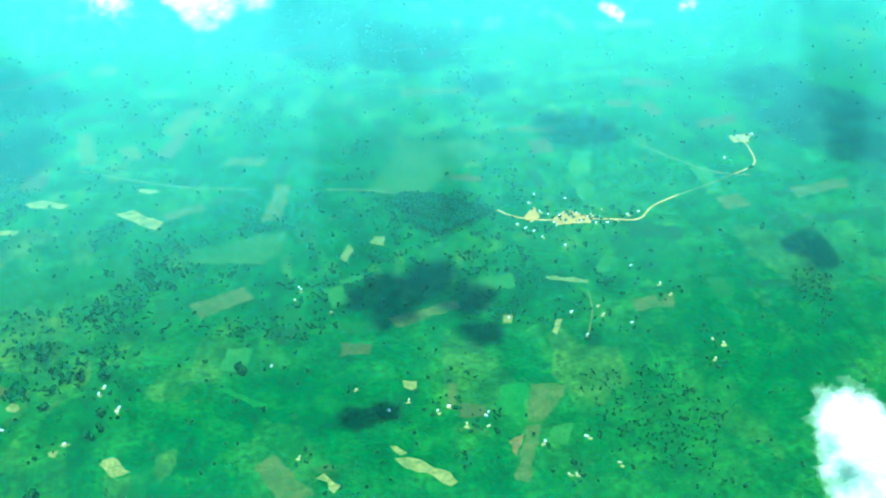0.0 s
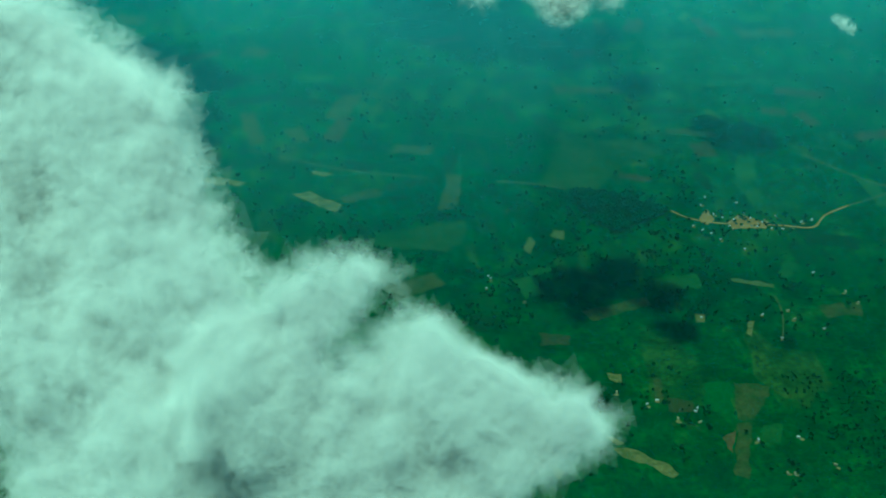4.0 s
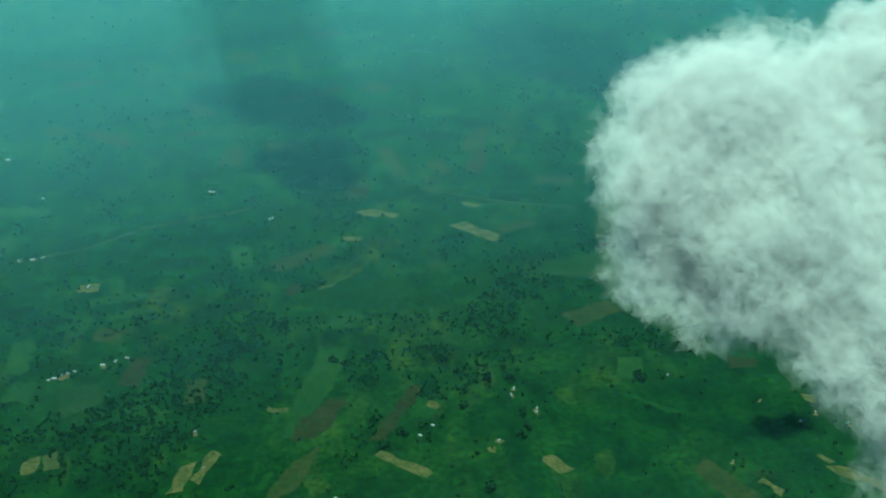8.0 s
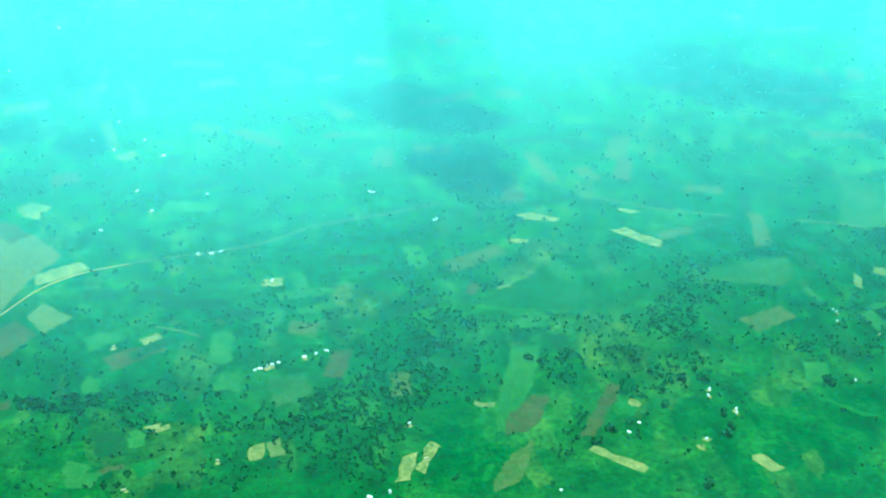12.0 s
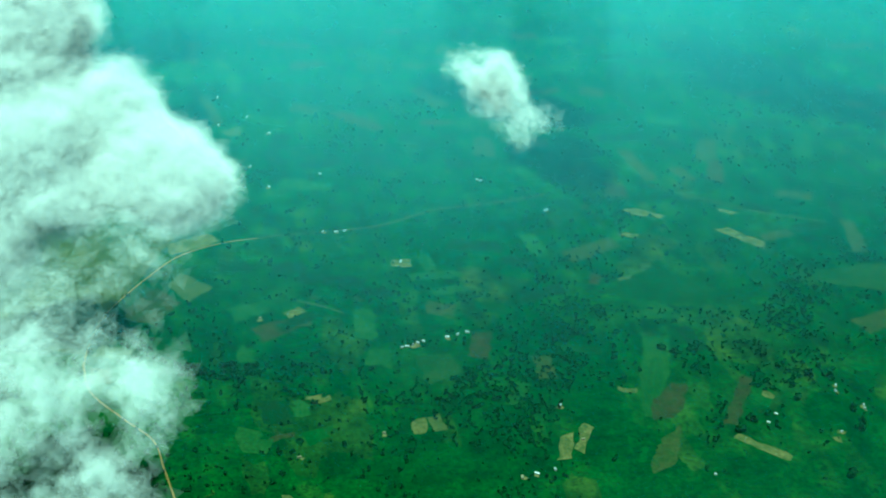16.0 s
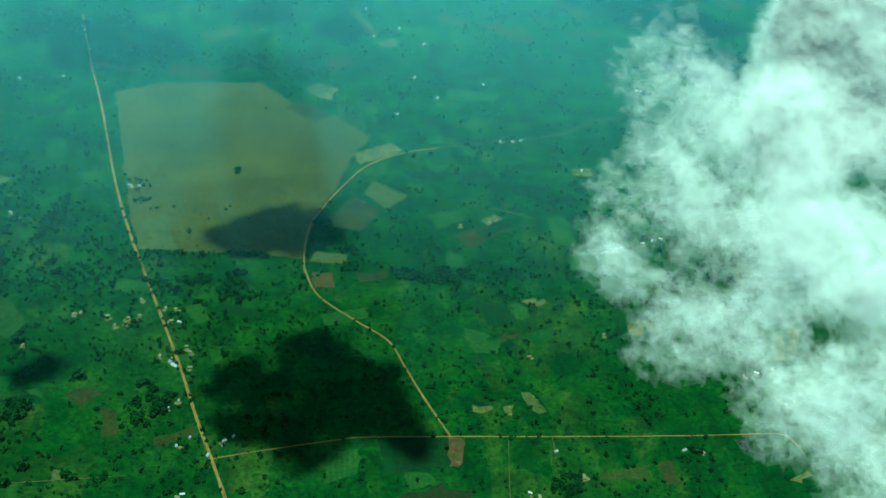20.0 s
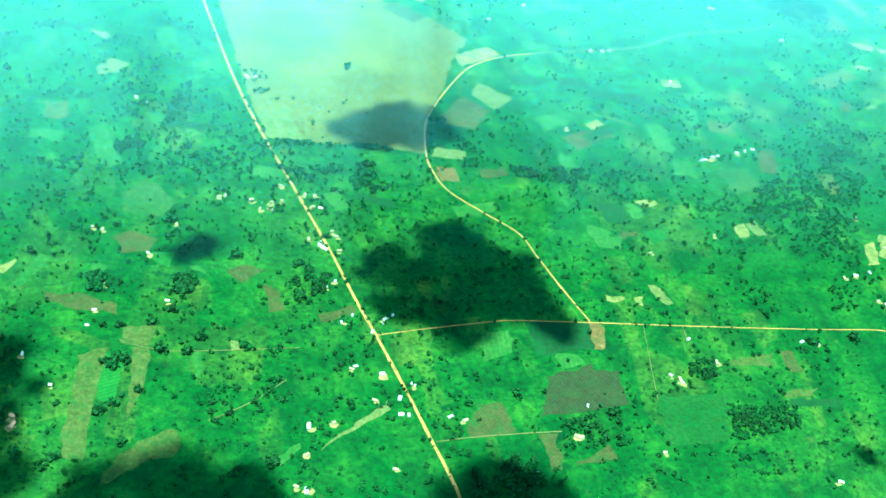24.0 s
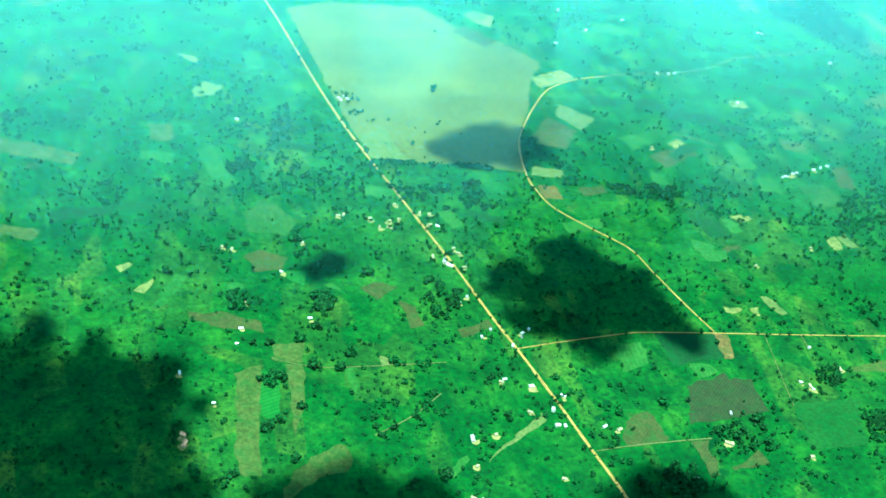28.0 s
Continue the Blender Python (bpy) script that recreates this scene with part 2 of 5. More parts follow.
DARK_GREEN = earth("dull_green_crop", (0.014, 0.046, 0.007), (0.019, 0.056, 0.0085), (0.026, 0.066, 0.011), patch=40)
FALLOW = earth("grassy_fallow", (0.023, 0.06, 0.01), (0.032, 0.07, 0.013), (0.045, 0.082, 0.018), patch=30)
STRAW = earth("straw_stubble", (0.105, 0.112, 0.03), (0.14, 0.138, 0.042), (0.19, 0.172, 0.06), patch=9)
DIRT = earth("bare_earth", (0.16, 0.14, 0.05), (0.22, 0.185, 0.07), (0.29, 0.24, 0.1), patch=6, grain=1.2, weedy=0.35)
RED_SOIL = earth("red_soil", (0.08, 0.055, 0.018), (0.1, 0.066, 0.022), (0.13, 0.082, 0.03), patch=8)
ROAD = earth("murram_road", (0.2, 0.128, 0.036), (0.27, 0.17, 0.05), (0.33, 0.22, 0.078), patch=12, grain=1.0, bump=0.2, weedy=0.15)
PATH = earth("trodden_path", (0.08, 0.09, 0.03), (0.11, 0.11, 0.04), (0.14, 0.13, 0.05), patch=12, grain=1.0, bump=0.2, weedy=0.5)
LEAF = leafy("tree_leaf", (0.009, 0.038, 0.007), (0.024, 0.08, 0.012))
SCRUB = leafy("scrub_leaf", (0.009, 0.043, 0.008), (0.024, 0.09, 0.014))
BARK = plain("bark", (0.09, 0.065, 0.045))
TIN = plain("tin_roof", (0.34, 0.34, 0.35), 0.5, 0.15)
RUST = plain("rusty_roof", (0.42, 0.22, 0.13), 0.7)
THATCH = plain("thatch", (0.22, 0.19, 0.11), 0.95)
MUD = plain("mud_plaster", (0.3, 0.24, 0.16), 0.95)
LIME = plain("white_plaster", (0.4, 0.38, 0.33), 0.9)
TIMBER = plain("dark_timber", (0.12, 0.08, 0.05), 0.8)
CLOUD = vapour("cloud_droplets", 0.04)
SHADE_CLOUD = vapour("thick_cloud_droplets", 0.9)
# the pale blue veil of distant air is put into the strands' colour
HAZE_STRANDS = vapour("haze_strands", 0.145, (0.4, 0.85, 1.0), 0.12)
WISP = vapour("thin_cloud_droplets", 0.03)


# ---- builders ----
def linked(name, verts, faces, material, parent=None, label=""):
    """One mesh object from plain vertices and faces."""
    me = bpy.data.meshes.new(name)
    me.from_pydata(verts, [], faces)
    me.materials.append(material)
    me.update()
    ob = new(name, me)
    if parent:
        ob.parent = parent
    return tagged(ob, label)


def smooth_line(points, step=6.0):
    """Points along a soft curve through the given ones."""
    pts = [Vector((*p, 0)) for p in points]
    out = []
    for i in range(len(pts) - 1):
        p0, p1, p2, p3 = pts[max(i - 1, 0)], pts[i], pts[i + 1], pts[min(i + 2, len(pts) - 1)]
        count = max(2, int((p2 - p1).length / step))
        for k in range(count):
            s = k / count
            out.append(0.5 * ((2 * p1) + (p2 - p0) * s + (2 * p0 - 5 * p1 + 4 * p2 - p3) * s * s + (3 * p1 - p0 - 3 * p2 + p3) * s ** 3))
    return out + [pts[-1]]


def road(name, points, width, label, material=None, lift=0.22):
    """A dirt road as a slightly domed strip with ragged edges."""
    line, verts, faces = smooth_line(points, 5.0), [], []
    for i, p in enumerate(line):
        d = (line[min(i + 1, len(line) - 1)] - line[max(i - 1, 0)]).normalized()
        n = Vector((-d.y, d.x, 0))
        w = width * 0.5 * (1 + 0.3 * noise.noise(p * 0.05) + 0.16 * noise.noise(p * 0.31))
        for s, z in ((-1.15, 0.02), (-0.8, 0.14), (0, 0.22), (0.8, 0.14), (1.15, 0.02)):
            q = p + n * (w * s + 0.2 * noise.noise(p * 0.4 + Vector((s, 0, 7))))
            verts.append((q.x, q.y, lift + z))
        if i:
            a = 5 * i
            faces += [(a - 5 + k, a - 4 + k, a + 1 + k, a + k) for k in range(4)]
    return tagged(linked(name, verts, faces, material or ROAD), label, "road", kind="structure")


FIELD_COUNT = [0]


def field(points, material, label, ragged=1.3, height=0.0, name="crop_field"):
    """A field as a low slab with a slightly uneven border."""
    FIELD_COUNT[0] += 1
    FIELDS.append(points)
    top = 0.06 + 0.006 * (FIELD_COUNT[0] % 14) + height
    edge = []
    for i, p in enumerate(points):
        a, b = Vector((*p, 0)), Vector((*points[(i + 1) % len(points)], 0))
        count = max(1, int((b - a).length / 4))
        for k in range(count):
            q = a.lerp(b, k / count)
            edge.append(q + Vector((noise.noise(q * 0.13), noise.noise(q * 0.13 + Vector((9, 9, 9))), 0)) * ragged * 2 + Vector((noise.noise(q * 0.5), noise.noise(q * 0.5 + Vector((5, 5, 5))), 0)) * ragged)
    n = len(edge)
    verts = [(q.x, q.y, top) for q in edge] + [(q.x, q.y, -0.05) for q in edge]
    faces = [tuple(range(n))] + [(i, n + i, n + (i + 1) % n, (i + 1) % n) for i in range(n)]
    me = bpy.data.meshes.new(name)
    bm = bmesh.new()
    vs = [bm.verts.new(v) for v in verts]
    for fc in faces:
        bm.faces.new([vs[i] for i in fc])
    bmesh.ops.triangulate(bm, faces=[fc for fc in bm.faces if len(fc.verts) > 4])
    bmesh.ops.recalc_face_normals(bm, faces=bm.faces)
    bm.to_mesh(me)
    bm.free()
    me.materials.append(material)
    return tagged(new(name, me), label, "field")


def box(bm, size, at, turned=0.0):
    m = pose(*at, 0, 0, turned) @ Matrix.Diagonal((*size, 1))
    return bmesh.ops.create_cube(bm, size=1, matrix=m)["verts"]


def part(name, bm, material, parent, label=""):
    me = bpy.data.meshes.new(name)
    bm.to_mesh(me)
    bm.free()
    me.materials.append(material)
    ob = new(name, me)
    ob.parent = parent
    return tagged(ob, label)


def house(kind, size, label):
    """A farmhouse at the origin: walls, a pitched roof of two slopes, a door, windows."""
    length, width, tall, wall, cover = size
    top = tagged(new("farmhouse"), label, "house", "farmhouses on the plain")
    bm = bmesh.new()
    box(bm, (length, width, tall), (0, 0, tall / 2))
    part("wall", bm, wall, top)
    rise, over = width * 0.27, 0.2
    for s in (-1, 1):
        bm = bmesh.new()
        a = [(-length / 2 - over, 0, tall + rise), (length / 2 + over, 0, tall + rise), (length / 2 + over, s * (width / 2 + over), tall - 0.1), (-length / 2 - over, s * (width / 2 + over), tall - 0.1)]
        lo = [bm.verts.new((x, y, z)) for x, y, z in a]
        hi = [bm.verts.new((x, y, z + 0.08)) for x, y, z in a]
        bm.faces.new(lo), bm.faces.new(hi)
        for i in range(4):
            bm.faces.new((lo[i], lo[(i + 1) % 4], hi[(i + 1) % 4], hi[i]))
        bmesh.ops.recalc_face_normals(bm, faces=bm.faces)
        part("roof_slope", bm, cover, top)
    for s in (-1, 1):
        bm = bmesh.new()
        v = [bm.verts.new(p) for p in ((s * length / 2, -width / 2, tall), (s * length / 2, width / 2, tall), (s * length / 2, 0, tall + rise), (s * (length / 2 - 0.12), -width / 2, tall), (s * (length / 2 - 0.12), width / 2, tall), (s * (length / 2 - 0.12), 0, tall + rise))]
        for fc in ((0, 1, 2), (3, 4, 5), (0, 1, 4, 3), (1, 2, 5, 4), (0, 2, 5, 3)):
            bm.faces.new([v[i] for i in fc])
        bmesh.ops.recalc_face_normals(bm, faces=bm.faces)
        part("gable", bm, wall, top)
    bm = bmesh.new()
    box(bm, (0.4, 0.1, 0.8), (0.1 * length, -width / 2 - 0.03, 0.4))
    part("door", bm, TIMBER, top)
    for x in (-0.32, 0.36):
        bm = bmesh.new()
        box(bm, (0.35, 0.1, 0.35), (x * length, -width / 2 - 0.03, tall * 0.6))
        part("window", bm, TIMBER, top)
    return top


WOODS = []
FIELDS = []


def grove(points, count, small, large):
    WOODS.append((points, count, small, large))


def inside(points, x, y):
    hit = False
    for (ax, ay), (bx, by) in zip(points, points[1:] + points[:1]):
        if (ay > y) != (by > y) and x < (bx - ax) * (y - ay) / (by - ay) + ax:
            hit = not hit
    return hit


HOUSES, HOUSE_SPOTS, LONE = {}, [], []
homes = random.Random(11)


def yard(x, y, r):
    pts = [(x + r * homes.uniform(0.6, 1.25) * math.cos(a), y + r * homes.uniform(0.5, 1.0) * math.sin(a)) for a in (0, 0.8, 1.6, 2.4, 3.1, 3.9, 4.7, 5.5)]
    ob = field(pts, DIRT, "trodden bare yard around a farmhouse", 0.6, 0.04, "yard")
    ob["category"] = "yard"


def settle(kind, spots):
    """Farmhouses of one kind at their places, each with a bare yard."""
    looks = {"tin": ("white tin-roofed farmhouse on a bare yard", LIME, TIN), "thatch": ("mud-walled farmhouse under a thatched roof on a bare yard", MUD, THATCH), "rust": ("farmhouse with a rusty red roof on a bare yard", MUD, RUST)}
    label, wall, cover = looks[kind]
    for x, y, big in spots:
        big = round(big * (0.65 if x > 480 else 1.0), 1)
        key = (kind, round(big, 1), homes.randrange(2))
        if key not in HOUSES:
            HOUSES[key] = house("farmhouse", (2.0 * big * (1.0 + 0.4 * key[2]), 1.25 * big, 0.95 + 0.15 * big, wall, cover), label)
            ob = HOUSES[key]
        else:
            ob = copy_thing(HOUSES[key], Matrix())
        ob.matrix_basis = pose(x, y, 0.1, 0, 0, homes.choice((0, 90, 20, 65, -30)) + homes.uniform(-8, 8))
        HOUSE_SPOTS.append((x, y))
        if homes.random() < (0.55 if kind == "tin" else 0.9):
            yard(x + homes.uniform(-1.5, 1.5), y - homes.uniform(0.5, 2.5), homes.uniform(1.5, 2.8) * big)


def lone_trees(spots):
    LONE.extend(spots)


def crown_cloud(rng, radius, tall, clumps, size):
    """Leaf clumps spread through an uneven crown: centres of the clumps and their sizes."""
    lobes = [(rng.uniform(-0.45, 0.45) * radius, rng.uniform(-0.45, 0.45) * radius, tall * rng.uniform(0.5, 0.78), radius * rng.uniform(0.45, 0.72)) for _ in range(5)]
    out = []
    for _ in range(clumps):
        x, y, z, r = lobes[rng.integers(5)]
        d = rng.normal(size=3)
        d *= r * rng.uniform(0.55, 1.05) / np.linalg.norm(d)
        out.append(((x + d[0], y + d[1], max(z + d[2] * 0.8, tall * 0.16)), size * rng.uniform(0.6, 1.3)))
    return out


def leaf_clumps(rng, centres, sizes):
    """Every clump as two crossed, bent pairs of triangles: all corners, and the triangles."""
    c, s = np.repeat(np.asarray(centres, float), 2, 0), np.repeat(np.asarray(sizes, float), 2)[:, None]
    a, b = rng.normal(size=c.shape), rng.normal(size=c.shape)
    a /= np.linalg.norm(a, axis=1)[:, None]
    b -= a * (a * b).sum(1)[:, None]
    b /= np.linalg.norm(b, axis=1)[:, None]
    verts = np.stack([c + a * s, c + b * s * 0.8, c - a * s, c - b * s * 0.8 + 0.3 * s * np.cross(a, b)], 1).reshape(-1, 3)
    first = 4 * np.arange(len(c))[:, None]
    return verts, np.concatenate([first + (0, 1, 2), first + (0, 2, 3)], 1).reshape(-1, 3)


def woven(name, verts, corners, material, parent=None):
    """One mesh object from arrays of corners and of faces with equal numbers of sides."""
    sides = corners.shape[1]
    me = bpy.data.meshes.new(name)
    me.vertices.add(len(verts)), me.loops.add(corners.size), me.polygons.add(len(corners))
    me.vertices.foreach_set("co", np.ascontiguousarray(verts, dtype=np.float32).ravel())
    me.loops.foreach_set("vertex_index", np.ascontiguousarray(corners, dtype=np.int32).ravel())
    me.polygons.foreach_set("loop_start", np.arange(len(corners), dtype=np.int32) * sides)
    me.update(calc_edges=True)
    me.materials.append(material)
    ob = new(name, me)
    if parent:
        ob.parent = parent
    return ob


def tree(rng, radius, tall):
    """A broad savanna tree: tapered trunk, limbs, a crown of leaf clumps."""
    top = tagged(new("savanna_tree"), "broad dark green tree standing in open grassland", "tree", "scattered trees on the plain")
    bm = bmesh.new()
    bmesh.ops.create_cone(bm, segments=7, radius1=0.09 * radius + 0.05, radius2=0.05 * radius, depth=tall * 0.55, matrix=pose(0, 0, tall * 0.27))
    for k in range(4):
        a = k * 1.6 + rng.uniform(0, 0.8)
        bmesh.ops.create_cone(bm, segments=5, radius1=0.045 * radius + 0.02, radius2=0.015, depth=radius * 0.8, matrix=pose(0.3 * radius * math.cos(a), 0.3 * radius * math.sin(a), tall * 0.58) @ pose(0, 0, 0, 0, 0, math.degrees(a)) @ pose(0, 0, 0, 0, 52, 0))
    part("trunk", bm, BARK, top)
    clumps = crown_cloud(rng, radius, tall, 46, radius * 0.34)
    woven("crown", *leaf_clumps(rng, [c for c, _ in clumps], [s for _, s in clumps]), LEAF, top)
    return top


# ---- clouds ----
def lattice(p, seed):
    """Smooth value noise at the rows of p."""
    i = np.floor(p).astype(np.int64)
    u = p - i
    u = u * u * (3 - 2 * u)
    out = np.zeros(len(p))
    for c in range(8):
        b = np.array([c & 1, c >> 1 & 1, c >> 2 & 1])
        k = i + b
        h = (k[:, 0] * 374761393 + k[:, 1] * 668265263 + k[:, 2] * 2147483647 + seed * 1274126177) & 0xFFFFFFFF
        h = ((h ^ (h >> 13)) * 1274126177) & 0xFFFFFFFF
        h = (h ^ (h >> 16)) & 0xFFFF
        out += np.prod(np.where(b, u, 1 - u), axis=1) * h / 65535.0
    return out


def billow(p, seed):
    return 0.56 * lattice(p, seed) + 0.29 * lattice(p * 2.1, seed + 1) + 0.15 * lattice(p * 4.3, seed + 2)


def cloud(name, puffs, count, flake, label, material, seed, lump=0.5, gap=0.42, soft=1.6, rough=2.1, kind="stuff"):
    """A cloud of small drifting flakes: puffs are (x, y, z, radius, weight); billows eat into their edges."""
    rng = np.random.default_rng(seed)
    puffs = np.array(puffs, float)
    share = puffs[:, 3] ** 3 * puffs[:, 4]
    size = puffs[:, 3].mean()
    kept = []
    total = 0
    for _ in range(12):
        which = rng.choice(len(puffs), count * 2, p=share / share.sum())
        d = rng.normal(size=(count * 2, 3))
        d /= np.linalg.norm(d, axis=1)[:, None]
        r = rng.random(count * 2) ** (1 / 2.6) * 1.25
        p = puffs[which, :3] + d * (r * puffs[which, 3])[:, None]
        depth = 1.12 - r + (billow(p / (size * lump), seed) - 0.5) * rough
        keep = rng.random(count * 2) < np.clip((depth - gap + 0.3) * soft, 0, 1) * np.clip(puffs[which, 4], 0, 1)
        kept.append(p[keep])
        total += keep.sum()
        if total >= count:
            break
    p = np.concatenate(kept)[:count]
    n = len(p)
    # the flakes lie much alike, facing up and towards the light
    up = np.array((-0.1, -0.55, 0.82)) + 0.22 * rng.normal(size=(n, 3))
    a = np.cross(up, rng.normal(size=(n, 3)))
    a /= np.linalg.norm(a, axis=1)[:, None]
    b = np.cross(up, a)
    b /= np.linalg.norm(b, axis=1)[:, None]
    s = (flake * rng.uniform(0.6, 1.4, n))[:, None]
    verts = np.stack([p + a * s, p - 0.5 * a * s + 0.87 * b * s, p - 0.5 * a * s - 0.87 * b * s], 1).reshape(-1, 3)
    return tagged(woven(name, verts, np.arange(3 * n).reshape(-1, 3), material), label, "cloud", kind=kind)


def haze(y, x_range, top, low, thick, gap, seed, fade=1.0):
    """Stands in for hazy air at one distance: a bank of fine level bluish strands, thin near the ground and denser
    above, uneven along its length.
    """
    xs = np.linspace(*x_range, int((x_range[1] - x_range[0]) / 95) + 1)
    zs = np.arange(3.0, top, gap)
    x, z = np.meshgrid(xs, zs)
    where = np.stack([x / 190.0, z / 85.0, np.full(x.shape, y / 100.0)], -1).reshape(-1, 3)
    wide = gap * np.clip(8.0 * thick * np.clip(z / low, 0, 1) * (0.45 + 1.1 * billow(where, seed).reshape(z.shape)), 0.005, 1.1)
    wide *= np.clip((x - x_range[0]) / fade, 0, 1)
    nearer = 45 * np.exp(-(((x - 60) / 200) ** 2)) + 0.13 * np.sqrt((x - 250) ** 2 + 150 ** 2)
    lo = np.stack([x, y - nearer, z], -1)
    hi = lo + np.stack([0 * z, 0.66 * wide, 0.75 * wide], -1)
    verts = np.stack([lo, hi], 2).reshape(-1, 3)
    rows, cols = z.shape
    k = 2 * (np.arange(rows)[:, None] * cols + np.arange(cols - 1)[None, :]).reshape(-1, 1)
    return tagged(woven("haze", verts, k + (0, 2, 3, 1), HAZE_STRANDS), "thin bluish haze over the far plain", "haze", kind="stuff")


# ---- ground ----
EDGE = 4200
cuts = [EDGE * (abs(k) / 24) ** 2.2 * (1 if k > 0 else -1) for k in range(-24, 25)]
ground = tagged(linked("ground", [(x, y + 600, 0) for y in cuts for x in cuts], [(r * 49 + c, r * 49 + c + 1, r * 49 + c + 50, r * 49 + c + 49) for r in range(48) for c in range(48)], GRASS), "wide green savanna plain of grass and scrub", "ground", kind="structure")


# ---- roads ----
road("main_road", [(-376.7, 1034.3), (-361.1, 938.5), (-344.1, 854.6), (-324.4, 739.6), (-308.9, 669.5), (-294.3, 616.7), (-279.9, 565.8), (-265.7, 513.5), (-255.4, 470.9), (-247.1, 441), (-236.3, 399.2), (-227.4, 360.8), (-217.9, 317.2), (-221.2, 288.2), (-222.9, 239)], 1.65, "straight ochre dirt road across the green plain")
road("winding_road", [(-103.2, 447.6), (-114.1, 479.7), (-123.2, 510.9), (-130.7, 535.9), (-152.1, 559.4), (-173.8, 585), (-180.9, 608.3), (-182.3, 625.7), (-176.6, 664.4), (-165.2, 690.4), (-143.1, 725.8), (-120.7, 753.5), (-88.8, 771.1), (-57.6, 778.3)], 1.2, "winding ochre dirt road")
road("far_track", [(-57.6, 778.3), (-41.7, 782), (41.9, 794.4), (88.8, 816.2), (107.6, 823.5), (174.7, 836.6), (214.5, 848.8)], 1.0, "faint brown far dirt track", PATH)
road("cross_road", [(-247.1, 441), (-220, 444.7), (-170.1, 450.1), (-152.7, 450.5), (-103.4, 447), (-45.4, 442.2), (16.1, 437.6), (59.7, 434.7), (107, 432.2), (114.9, 427.1), (118.3, 413)], 0.75, "narrow pale dirt road")
road("farm_track", [(-224.3, 356.6), (-204.4, 358.4), (-175, 359.3), (-147.8, 359.5)], 0.7, "thin pale farm track", PATH)
road("village_road", [(669.5, 711.1), (680.5, 697.9), (701.2, 687.5), (723.4, 683.6), (753.8, 675.9), (775.4, 670.5), (792.6, 686.1), (818.3, 697.5)], 1.6, "orange dirt road through a village")
road("far_track", [(818.3, 697.5), (846, 706.1), (875.5, 717.5)], 0.9, "faint stretch of dirt road", PATH)
road("village_road", [(875.5, 717.5), (898.2, 729.3), (904.7, 756.1), (904.5, 774.2)], 1.4, "pale dirt road to a far hamlet")
road("field_track", [(534.5, 778.5), (565, 769.8), (592.2, 757.1)], 1.0, "thin pale field track", PATH)
road("field_track", [(-400, 443.3), (-392.5, 439.1), (-381.8, 435.6), (-369, 432.9), (-338.3, 432.3), (-295.3, 432.5)], 0.45, "faint pale footpath between fields", PATH)
road("field_track", [(-350.5, 379.5), (-326.3, 391.6), (-305.1, 407.4)], 0.6, "faint pale footpath through scrub", PATH)
road("field_track", [(-66.7, 445.8), (-73.4, 410.7), (-79.1, 379.6)], 0.45, "faint pale footpath along a field edge", PATH)
road("field_track", [(-39.3, 441.2), (-40.7, 429.2)], 0.7, "short pale path to a house", PATH)
road("field_track", [(-29.5, 686.6), (-12, 679.5), (5.5, 669.1)], 0.8, "short pale path beside a harvested field", PATH)
road("field_track", [(709.1, 588), (705.9, 565.6), (695.1, 539.5)], 0.7, "thin pale path between huts", PATH)
road("field_track", [(816.8, 783.5), (839, 750.3), (859.5, 725.3), (887.5, 712.1)], 0.9, "faint far track", PATH)
road("field_track", [(321.7, 865.4), (380, 830.9), (419.6, 811.4), (477.9, 792.9)], 0.8, "faint far track", PATH)

# ---- fields ----
field([(-334, 879.6), (-290.2, 894.9), (-206.1, 894.4), (-179.4, 857.6), (-140.6, 832), (-113.9, 797.9), (-131.4, 770.9), (-149.8, 724.5), (-171.3, 678.3), (-183, 629), (-224, 639.3), (-268.9, 641.5), (-301.4, 648.6), (-307.1, 677), (-316, 738.3)], BROWN_CROP, "very large olive-brown field with faint drilled rows")
field([(-305.1, 676.9), (-282.7, 689.1), (-273.7, 641.8), (-301.3, 647.3)], TAN_CROP, "tan stubble corner of the large field")
field([(-132.4, 770.9), (-100.3, 787.3), (-88.2, 774.2), (-128.2, 755)], STRAW, "pale yellow harvested field beside the winding road")
# floor of the triangular wood, coloured dark to deepen the shade between its trees
field([(594.3, 754.7), (620.1, 750.9), (669.3, 710.3), (615.5, 683.8), (600.7, 704.2), (593.6, 727.7)], WOOD_FLOOR_SHADE, "wood floor in a triangle, coloured dark green for tree shade", name='wood_floor')
field([(-148.9, 450.3), (-103.6, 446.5), (-107.7, 424.2), (-146.4, 419.7)], DARK_CROP, "dark green crop field beside the road junction")
field([(-103.6, 446.5), (-95.4, 444.7), (-100, 423.8), (-108, 423.2)], RED_SOIL, "strip of bare reddish soil by the junction")
field([(-145, 401.7), (-112.7, 411), (-112.1, 401.5), (-101.9, 397.8), (-102.5, 385.5), (-152.8, 380.4)], DARK_SOIL, "dark ploughed field")
field([(-153.5, 379.6), (-102.6, 384.6), (-101.3, 376.4), (-156.1, 371.9)], DARK_SOIL, "dark ploughed strip")
field([(-427.7, 734.5), (-416.6, 748.7), (-400.8, 741.5), (-407.9, 730.3), (-426.1, 725.6)], TAN_CROP, "pale yellow harvested patch in the grassland")
field([(-436.3, 789.7), (-421.5, 788), (-415.6, 779.7), (-419.9, 777.7)], STRAW, "pale yellow harvested patch in the grassland")
field([(-390.1, 672.8), (-374.8, 683.1), (-373.9, 663.7), (-384.8, 661)], OLIVE_CROP, "dull olive crop plot")
